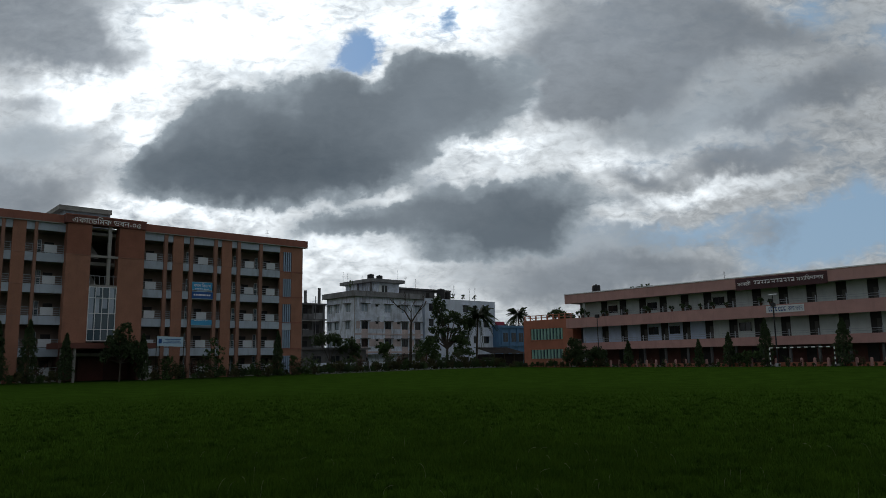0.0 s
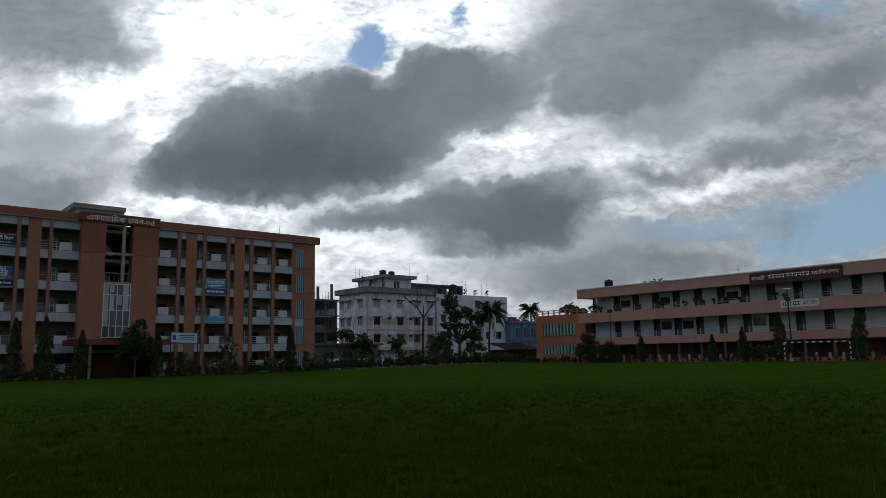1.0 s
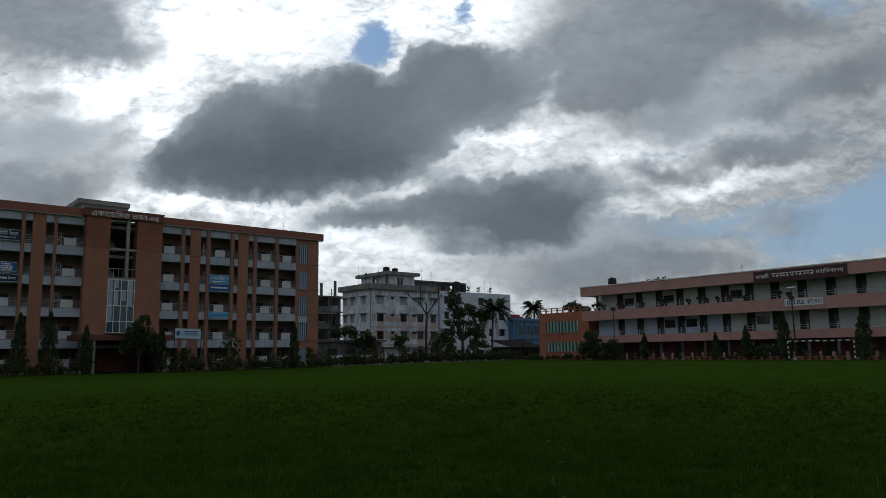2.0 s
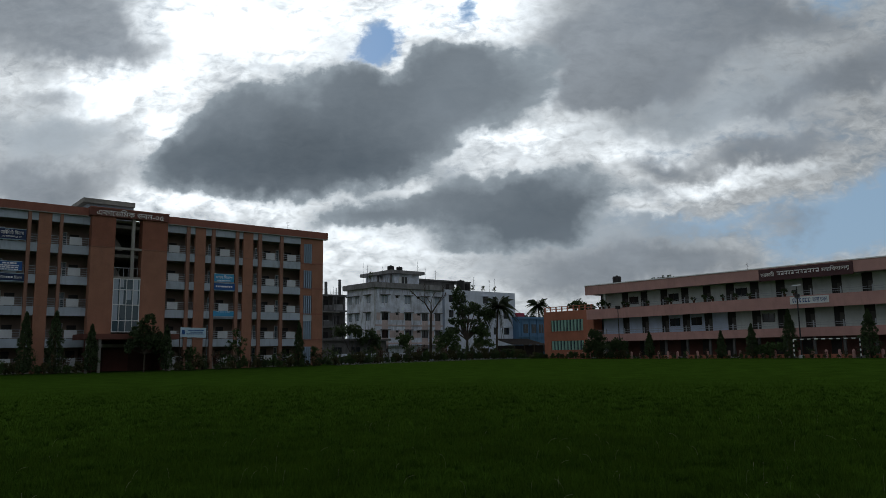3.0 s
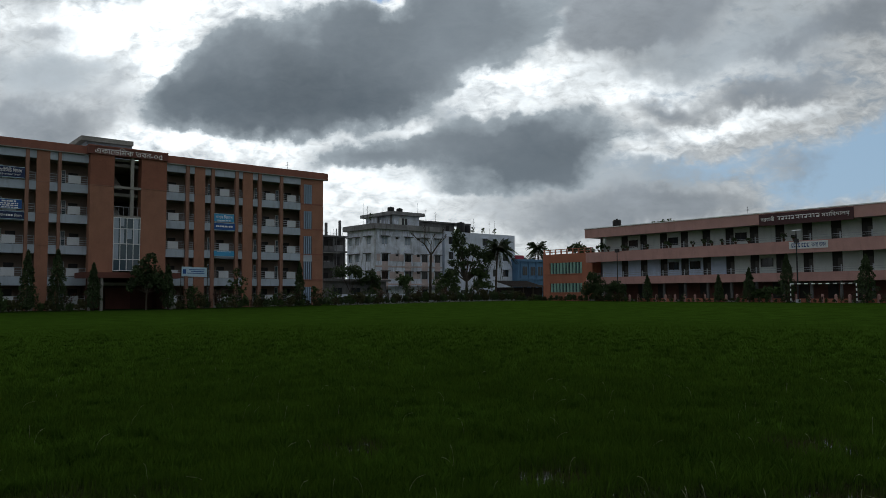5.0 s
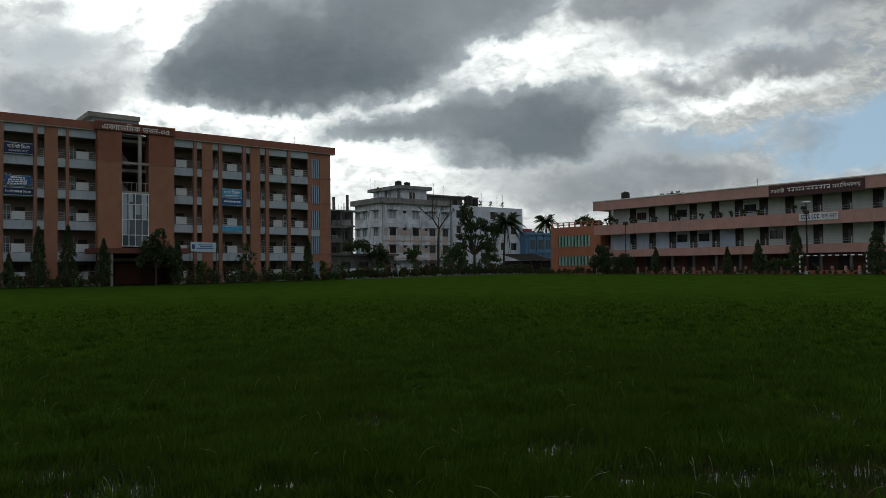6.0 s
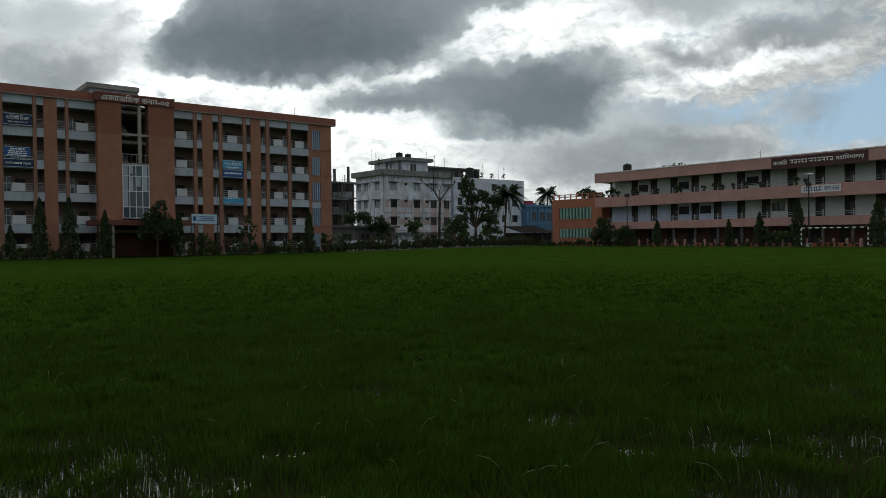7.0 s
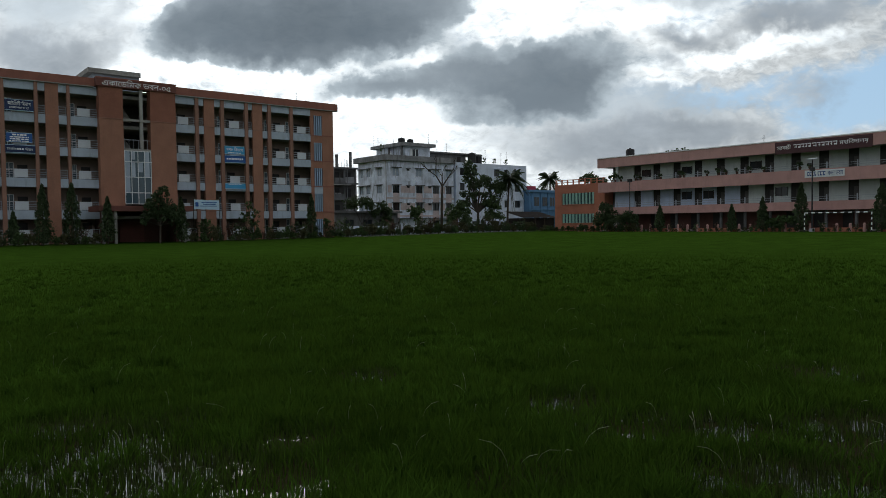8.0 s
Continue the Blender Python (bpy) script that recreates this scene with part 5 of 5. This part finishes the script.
def seed_stalks():
    """Pale curved stalks that stand out of the grass."""
    rng = random.Random(9)
    bm = bmesh.new()
    for _ in range(150):
        r = 4.6 * (18 / 4.6) ** rng.random()
        a = radians(51 + rng.uniform(-36, 36))
        p = Vector((r * math.cos(a), r * math.sin(a), 0))
        t = rng.uniform(0, math.tau)
        side = Vector((math.cos(t), math.sin(t), 0))
        h, over = rng.uniform(0.12, 0.27), rng.uniform(0.02, 0.2)
        pts = [p + side * over * s * s + Vector((0, 0, h * (1.35 * s - 0.45 * s * s * s))) for s in (0, 0.25, 0.5, 0.75, 1.0)]
        for i, (c, d) in enumerate(zip(pts, pts[1:])):
            tube(bm, c, d, 0.0011 if i < 3 else 0.0022, 0.0011, 4)
    ob = part("grass_stalks", bm, STALK)
    tagged(ob, "pale curved seed stalks standing out of the grass", "grass", kind="stuff")


grass_field()
sedge()
tussocks()
seed_stalks()

# ---- buildings farther back ----


def low_house():
    b = thing("low_house", 58, 94, 0.25, "low grey concrete house with a flat roof", "house")
    slab("wall", OLDCONC, b, 53.2, 64.5, 92, 96, 0.1, 3.45)
    slab("roof", OLDCONC, b, 52.7, 65.0, 91.4, 96.5, 3.45, 3.75, "flat concrete roof slab")
    for x in (55.0, 58.2, 61.0):
        w = slab("window", GLASS, b, x, x + 1.5, 91.93, 91.996, 1.2, 2.5, "dark window")
        slab("window_bar", OLDCONC, w, x + 0.72, x + 0.78, 91.89, 91.926, 1.2, 2.5)


low_house()


def unfinished_house():
    b = thing("unfinished_house", 71, 120, 0.2, "dark unfinished concrete house with bare roof columns", "house")
    y = 118.0
    # DARKROOM puts the shade behind the open floors into the wall colour
    slab("wall", DARKROOM, b, 68.4, 73.6, y + 1.2, y + 8, 0.1, 12.3, "unfinished wall in a dark colour for its unlit interior")
    for z in (3.3, 6.4, 9.4, 12.3):
        slab("floor_slab", OLDCONC, b, 67.8, 73.7, y - 0.1, y + 1.197, z, z + 0.3)
    for x in (68.2, 70.6, 73.0):
        slab("column", OLDCONC, b, x, x + 0.35, y + 0.1, y + 0.45, 0.1, 12.3)
    for z in (3.602, 6.702, 9.702):
        for x in (68.9, 71.4):
            # dark sheet on the solid wall, painted as the shade of an opening
            slab("opening", WOODANDSHADE, b, x, x + 1.3, y + 1.14, y + 1.197, z + 0.4, z + 2.0)
        slab("balcony_wall", OLDCONC, b, 68.6, 70.5, y, y + 0.09, z, z + 0.9)
    for z, x, w in ((3.602, 71.0, 1.6), (6.702, 68.7, 1.2), (9.702, 70.9, 2.0)):
        slab("brick_infill", PARAPET, b, x, x + w, y + 0.15, y + 0.3, z, z + 1.1, "raw infill wall")
    slab("shade_ledge", CONCRETE, b, 67.4, 71.6, y - 0.9, y - 0.103, 9.2, 9.34, "pale concrete ledge")
    slab("pipe", OLDCONC, b, 71.05, 71.17, y - 0.3, y - 0.18, 0.1, 13.9)
    for x, h in ((69.3, 15.0), (72.3, 15.6)):
        slab("roof_column", OLDCONC, b, x, x + 0.4, y + 0.6, y + 1.0, 12.602, h, "bare concrete roof column")
    bm = bmesh.new()
    for k in range(9):
        x = 68.2 + 0.65 * k
        tube(bm, (x, y + 1.3, 12.6), (x + 0.03, y + 1.3, 13.3 + (k % 3) * 0.5), 0.02, n=5)
    part("reinforcing_bars", bm, IRON, b)


unfinished_house()


def blue_house():
    b = thing("blue_house", 112, 106, 0.3, "two-storey bright blue painted house", "house")
    y = 104.0
    slab("wall", BLUEWALL, b, 105.6, 119.0, y, y + 8, 0.2, 8.0, "bright blue plaster wall")
    slab("roof_parapet", BLUEWALL, b, 105.3, 119.3, y - 0.3, y + 8.3, 8.0, 8.5)
    slab("floor_band", BLUEWALL, b, 105.3, 119.3, y - 0.25, y - 0.003, 4.3, 4.6)
    for x in (107.0, 109.4, 111.6, 114.0):
        w = slab("window", GLASS, b, x, x + 1.3, y - 0.06, y - 0.004, 5.2, 7.0, "dark window")
        slab("window_bar", BLUEWALL, w, x + 0.62, x + 0.68, y - 0.1, y - 0.063, 5.2, 7.0)
        slab("lower_window", GLASS, b, x, x + 1.3, y - 0.06, y - 0.004, 1.4, 3.2)
    for x in (106.3, 108.7, 110.9, 113.2):
        slab("pilaster", BLUEWALL, b, x, x + 0.2, y - 0.2, y - 0.003, 0.2, 4.297)
        slab("upper_pilaster", BLUEWALL, b, x, x + 0.2, y - 0.2, y - 0.003, 4.603, 7.997)
    slab("roof_box", surface("red_plastic", (0.35, 0.04, 0.07), 0.6), b, 106.0, 109.5, y + 2, y + 4, 8.5, 9.4, "red roof-top box")


blue_house()


def shed():
    b = thing("shed", 94, 95, 0.3, "dark rusty tin-roofed shed", "shed")
    bm = bmesh.new()
    n = 40
    for k in range(n):
        x0, x1 = 91.4 + 9.0 * k / n, 91.4 + 9.0 * (k + 1) / n
        zz = 0.04 * (k % 2)
        vs = [bm.verts.new(p) for p in ((x0, 91.5, 2.65 + zz), (x1, 91.5, 2.69 - zz), (x1, 96.5, 3.9 - zz), (x0, 96.5, 3.86 + zz))]
        bm.faces.new(vs)
    part("roof", bm, RUST, b, "corrugated rusty tin roof")
    slab("wall", RUST, b, 91.8, 100.0, 92.2, 96, 0.2, 2.6, "dark shed wall")
    for x in (91.9, 94.5, 97.0, 99.8):
        slab("post", BARK, b, x, x + 0.15, 91.7, 91.85, 0.2, 2.62)


shed()
# boundary wall behind the hedge
bw = thing("boundary_wall", 67, 84.6, 0.2, "low weathered white boundary wall behind the hedge", "wall", kind="structure")
k = 0
x = 50.2
while x < 84.5:
    slab("wall_panel", OLDWHITE, bw, x, x + 2.9, 84.6, 84.75, 0.0, 1.55)
    slab("pier", OLDCONC, bw, x + 2.905, x + 3.195, 84.5, 84.85, 0.0, 1.75)
    x += 3.2
# low brick edging round the field
for i in range(34):
    x = 48.5 + i * 1.05
    e = slab("edging_stone", CONCRETE, None, x, x + 0.7, 79.9, 80.1, ground_z(x, 80) - 0.05, ground_z(x, 80) + 0.07)
    tagged(e, "grey edging stone at the foot of the hedge", "edging stone", "edging stones along the hedge")

# ---- garden wall of the college building ----
gw = thing("garden_wall", 79.9, 45, 0.42, "low salmon-pink garden wall with round-topped posts", "wall", kind="structure")
for k in range(38):
    y = 69.0 - 1.36 * k
    bm = bmesh.new()
    lathe(bm, ((0.16, 0), (0.15, 0.68), (0.15, 0.78), (0.1, 0.89), (0.0001, 0.94)), (79.9, y, 0.4), 10)
    part("post", bm, PINK, gw, "round-topped pink post")
    if k % 5 != 3:
        slab("low_panel", ORANGE, gw, 79.82, 79.98, y - 1.36 + 0.17, y - 0.17, 0.3, 0.85)

# ---- goal, lamps, tanks ----


def goal():
    x, y0, y1, z, top = 77.0, 29.16, 35.64, 0.41, 2.4
    g = thing("football_goal", x, (y0 + y1) / 2, z, "black and white striped football goal frame on the grass", "goal")
    for y in (y0, y1):
        for k in range(8):
            bm = bmesh.new()
            h = (top - z) / 8
            tube(bm, (x, y, z + h * k), (x, y, z + h * (k + 1)), 0.06, n=10)
            part("post_band", bm, LETTER if k % 2 else TANK, g)
    n = 18
    for k in range(n):
        bm = bmesh.new()
        tube(bm, (x, y0 + (y1 - y0) * k / n, top), (x, y0 + (y1 - y0) * (k + 1) / n, top), 0.06, n=10)
        part("bar_band", bm, LETTER if k % 2 else TANK, g)


goal()


def street_lamp():
    x, y, z = 79.5, 36.0, 0.42
    t = thing("street_lamp", x, y, z, "tall dark steel lamp post with a flat solar panel head", "street lamp")
    bm = bmesh.new()
    lathe(bm, ((0.16, 0), (0.16, 0.25), (0.085, 0.3), (0.07, 7.4)), (x, y, z), 10)
    part("pole", bm, IRON, t)
    slab("base", WHITEPANEL, t, x - 0.2, x + 0.2, y - 0.2, y + 0.2, z, z + 0.35)
    bm = bmesh.new()
    box(bm, x - 0.3, x + 0.3, y - 0.42, y + 0.42, 8.2, 8.27)
    bmesh.ops.rotate(bm, verts=bm.verts, cent=(x, y, 8.2), matrix=Matrix.Rotation(radians(-12), 3, "Y"))
    part("solar_panel", bm, WHITEPANEL, t, "pale flat solar panel")
    bm = bmesh.new()
    tube(bm, (x, y, 7.7), (x, y, 8.15), 0.05)
    tube(bm, (x, y, 7.3), (x - 0.8, y - 0.2, 7.6), 0.04)
    part("bracket", bm, IRON, t)
    bm = bmesh.new()
    box(bm, x - 1.2, x - 0.75, y - 0.35, y - 0.05, 7.55, 7.68)
    part("lamp_head", bm, IRON, t)
    slab("battery_box", IRON, t, x - 0.2, x + 0.2, y - 0.2, y + 0.2, 6.9, 7.3)


street_lamp()


def pole_lamp():
    x, y, z = 79.5, 59.7, 0.42
    t = thing("pole_lamp", x, y, z, "thin dark pole with a small box at its top", "lamp post")
    bm = bmesh.new()
    tube(bm, (x, y, z), (x, y, 7.0), 0.07, 0.05)
    part("pole", bm, IRON, t)
    slab("lamp_box", IRON, t, x - 0.2, x + 0.2, y - 0.25, y + 0.25, 6.95, 7.4)


pole_lamp()


def water_tank(x, y, z, r, h, label, material=TANK):
    t = thing("water_tank", x, y, z, label, "water tank")
    bm = bmesh.new()
    prof = [(r * 0.96, 0)]
    for k in range(1, 6):
        prof += [(r, h * 0.8 * k / 6 - 0.04), (r * 0.97, h * 0.8 * k / 6), (r, h * 0.8 * k / 6 + 0.04)]
    prof += [(r, h * 0.9), (r * 0.85, h * 0.96), (r * 0.3, h * 0.97)]
    lathe(bm, prof, (x, y, z))
    part("body", bm, material, t)
    bm = bmesh.new()
    lathe(bm, ((r * 0.26, 0), (r * 0.26, 0.09), (r * 0.2, 0.12)), (x, y, z + h * 0.972))
    part("lid", bm, material, t)


water_tank(86.0, 64.5, 9.8, 0.62, 2.4, "black ribbed plastic water tank on the roof")
water_tank(49.0, 92.0, 17.1, 0.6, 2.1, "black plastic water tank behind the roof parapet")
water_tank(47.8, 92.5, 17.1, 0.5, 1.9, "small black water tank behind the roof parapet")
water_tank(94.6, 109.0, 12.9, 0.85, 2.9, "black plastic water tank on the rear block roof")
water_tank(96.6, 109.4, 12.9, 0.75, 2.5, "black plastic water tank on the rear block roof")
water_tank(78.2, 110.0, 16.45, 0.65, 1.3, "black water tank on the apartment roof")
water_tank(80.2, 110.0, 16.45, 0.6, 1.2, "black water tank on the apartment roof")


def mast(x, y, z, h, label="thin aerial mast on a roof"):
    t = thing("mast", x, y, z, label, "aerial")
    bm = bmesh.new()
    tube(bm, (x, y, z), (x, y, z + h), 0.035, 0.02, 6)
    for k in range(3):
        tube(bm, (x - 0.35 + 0.08 * k, y, z + h * (0.8 + 0.07 * k)), (x + 0.35 - 0.08 * k, y, z + h * (0.8 + 0.07 * k)), 0.012, n=5)
    part("rod", bm, IRON, t)


for x, y, z, h in ((46.5, 90, 17.1, 2.8), (73.0, 110, 13.07, 4.5), (73.4, 112, 13.07, 5.2), (75.0, 108, 13.07, 4.2), (83.0, 108, 13.07, 5.6), (88.5, 112.5, 15.9, 2.4), (91, 112.5, 15.9, 2.0),
                   (99, 110, 13.2, 3.6), (101.5, 108, 13.2, 3.0), (104.0, 109, 13.2, 3.4), (86.5, 45, 9.8, 2.4)):
    mast(x, y, z, h)
for x in (87.4, 90.1, 93.3):
    leafy_tree("potted_shrub", x + 9.5, 108.0, 13.2, ((0, 0, 0.9, 0.35), (0.1, 0, 1.4, 0.3)), int(x), "small roof-top shrub in a pot", LEAF, 0.2, 14, 0.03)
leafy_tree("roof_shrub", 72.6, 108.5, 13.07, ((0, 0, 2.2, 0.35), (0.3, 0, 2.8, 0.35)), 99, "thin shrub on the apartment roof", LEAFLIGHT, 0.2, 12, 0.03)

# plant pots on the upper balcony
def potted_plant(x, y, z, seed, tall):
    rng = np.random.default_rng(seed)
    t = thing("potted_plant", x, y, z, "leafy plant in a terracotta pot on the balcony parapet", "potted plant", "plants on the upper balcony")
    bm = bmesh.new()
    lathe(bm, ((0.11, 0), (0.17, 0.25), (0.19, 0.26), (0.19, 0.31)), (x, y, z), 12)
    part("pot", bm, POTTERY, t)
    pts, outs = clumps(rng, ((x, y, z + 0.32 + tall * 0.4, tall * 0.5), (x, y + 0.2, z + 0.3 + tall * 0.55, tall * 0.4)), 18)
    leaves("foliage", pts, outs, 0.18, LEAF, t, rng, 0.45)


for i, (y, tall) in enumerate(((65.5, 0.8), (64.8, 1.2), (63.9, 0.5), (61.4, 0.6), (60.6, 0.4), (57.4, 0.5), (54.4, 0.7), (53.9, 0.5), (50.6, 0.5), (49.0, 0.7), (48.0, 0.4),
                                (46.6, 0.5), (44.9, 0.6), (43.2, 0.5), (39.0, 0.7), (37.9, 0.4))):
    potted_plant(SIDE + 0.1, y, 7.362, 200 + i, tall)

# ---- banners ----


def banner(x0, x1, z0, z1, y, back, label, rows, letter=LETTER, tilt=0.0):
    """A vinyl sheet hung flat on the front. Rows: text or None for unreadable, height, height of the row's middle."""
    t = thing("banner", (x0 + x1) / 2, y, z0, label, "banner")
    slab("sheet", back, t, x0, x1, y, y + 0.03, z0, z1)
    bm = bmesh.new()
    for a, c in ((z0, z0 + 0.05), (z1 - 0.05, z1)):
        box(bm, x0, x1, y - 0.012, y - 0.002, a, c)
    part("border", bm, BANNERPALE, t)
    rn = random.Random(int(x0 * 10 + z0))
    for text, h, zc, wd, *off in rows:
        dx = off[0] if off else 0.0
        if text:
            words("letters", text, h, letter, t, ((x0 + x1) / 2 + dx, y - 0.02, zc), "S", wd, 0.012)
        else:
            x = (x0 + x1 - wd) / 2 + dx
            while x < (x0 + x1 + wd) / 2 - 0.1:
                w = rn.uniform(0.12, 0.4)
                slab("writing_bar", letter, t, x, min(x + w, (x0 + x1 + wd) / 2), y - 0.014, y - 0.002, zc - h / 2, zc + h / 2)
                x += w + 0.07


BF = FRONT - 0.3
banner(11.45, 14.05, 13.85, 15.0, BF, BANNERNAVY, "navy blue department banner with white lettering", (("আইিসিট িবভাগ", 0.5, 14.62, 2.1), ("DEPARTMENT OF ICT", 0.17, 14.16, 1.8)))
banner(11.5, 13.85, 10.6, 11.6, BF, BANNERBLUE, "blue department banner with rows of white writing",
       ((None, 0.16, 11.38, 1.3), (None, 0.12, 11.14, 1.7), (None, 0.12, 10.94, 1.7), (None, 0.1, 10.74, 1.9)))
banner(11.4, 14.1, 9.52, 10.35, BF, BANNERNAVY, "dark blue banner with one row of white writing", (("ইসলািমক", 0.32, 9.94, 0.85, -0.78), (None, 0.2, 9.92, 0.6, 0.0), ("িবভাগ", 0.32, 9.94, 0.7, 0.78)))
banner(34.5, 37.05, 10.55, 11.55, BF, BANNERCYAN, "bright blue department banner with white lettering", (("দশন িবভাগ", 0.48, 11.16, 2.1), (None, 0.1, 10.72, 1.8)))
banner(34.5, 37.15, 9.5, 10.42, BF, BANNERBLUE, "blue banner with one row of white writing", ((None, 0.2, 9.98, 2.2),))
banner(34.5, 37.1, 6.3, 7.0, BF, BANNERCYAN, "plain light blue banner on the balcony band", ((None, 0.05, 6.86, 1.8),))


def strung_banner():
    t = thing("strung_banner", 30.7, 81.9, 0.0, "pale blue notice banner strung between two poles", "banner")
    bm = bmesh.new()
    vs = [bm.verts.new(p) for p in ((29.25, 81.9, 3.72), (32.2, 81.9, 3.62), (32.2, 81.9, 4.72), (29.25, 81.9, 4.80), (29.25, 81.93, 3.72), (32.2, 81.93, 3.62), (32.2, 81.93, 4.72), (29.25, 81.93, 4.80))]
    for f in ((0, 1, 2, 3), (5, 4, 7, 6), (0, 4, 5, 1), (3, 2, 6, 7), (0, 3, 7, 4), (1, 5, 6, 2)):
        bm.faces.new([vs[i] for i in f])
    part("sheet", bm, BANNERPALE, t)
    for x in (29.2, 32.25):
        bm = bmesh.new()
        tube(bm, (x, 81.95, 0), (x, 81.95, 4.9), 0.045)
        part("pole", bm, BARK, t)
    for k, (a, c) in enumerate(((30.1, 31.9), (30.3, 31.8), (29.9, 31.9))):
        slab("writing_bar", BANNERBLUE, t, a, c, 81.885, 81.897, 4.42 - 0.2 * k, 4.50 - 0.2 * k)
    slab("picture_patch", BANNERBLUE, t, 29.4, 29.75, 81.885, 81.897, 4.0, 4.5)


strung_banner()


def balcony_banner():
    x = SIDE - 0.06
    t = thing("balcony_banner", x, 36.2, 6.4, "white name banner with blue lettering on the balcony band", "banner")
    slab("sheet", BANNERWHITE, t, x, x + 0.03, 34.15, 38.4, 6.42, 7.24)
    rn = random.Random(3)
    y = 38.1
    words("letters", "কলা ভবন", 0.5, LETTERBLUE, t, (x - 0.012, 35.1, 6.83), "W", 1.6, 0.012, "blue letters")
    for word in range(2):
        for k in range(4 if word == 0 else 3):
            w = rn.uniform(0.18, 0.3)
            bm = bmesh.new()
            box(bm, x - 0.014, x - 0.003, y - w, y, 6.98, 7.06)
            box(bm, x - 0.014, x - 0.003, y - 0.08, y, 6.6, 6.979)
            box(bm, x - 0.014, x - 0.003, y - w * 0.8, y - 0.081, 6.6, 6.68 + rn.uniform(0, 0.1))
            part("writing_bar", bm, LETTERBLUE, t)
            y -= w + 0.03
        y -= 0.14


balcony_banner()
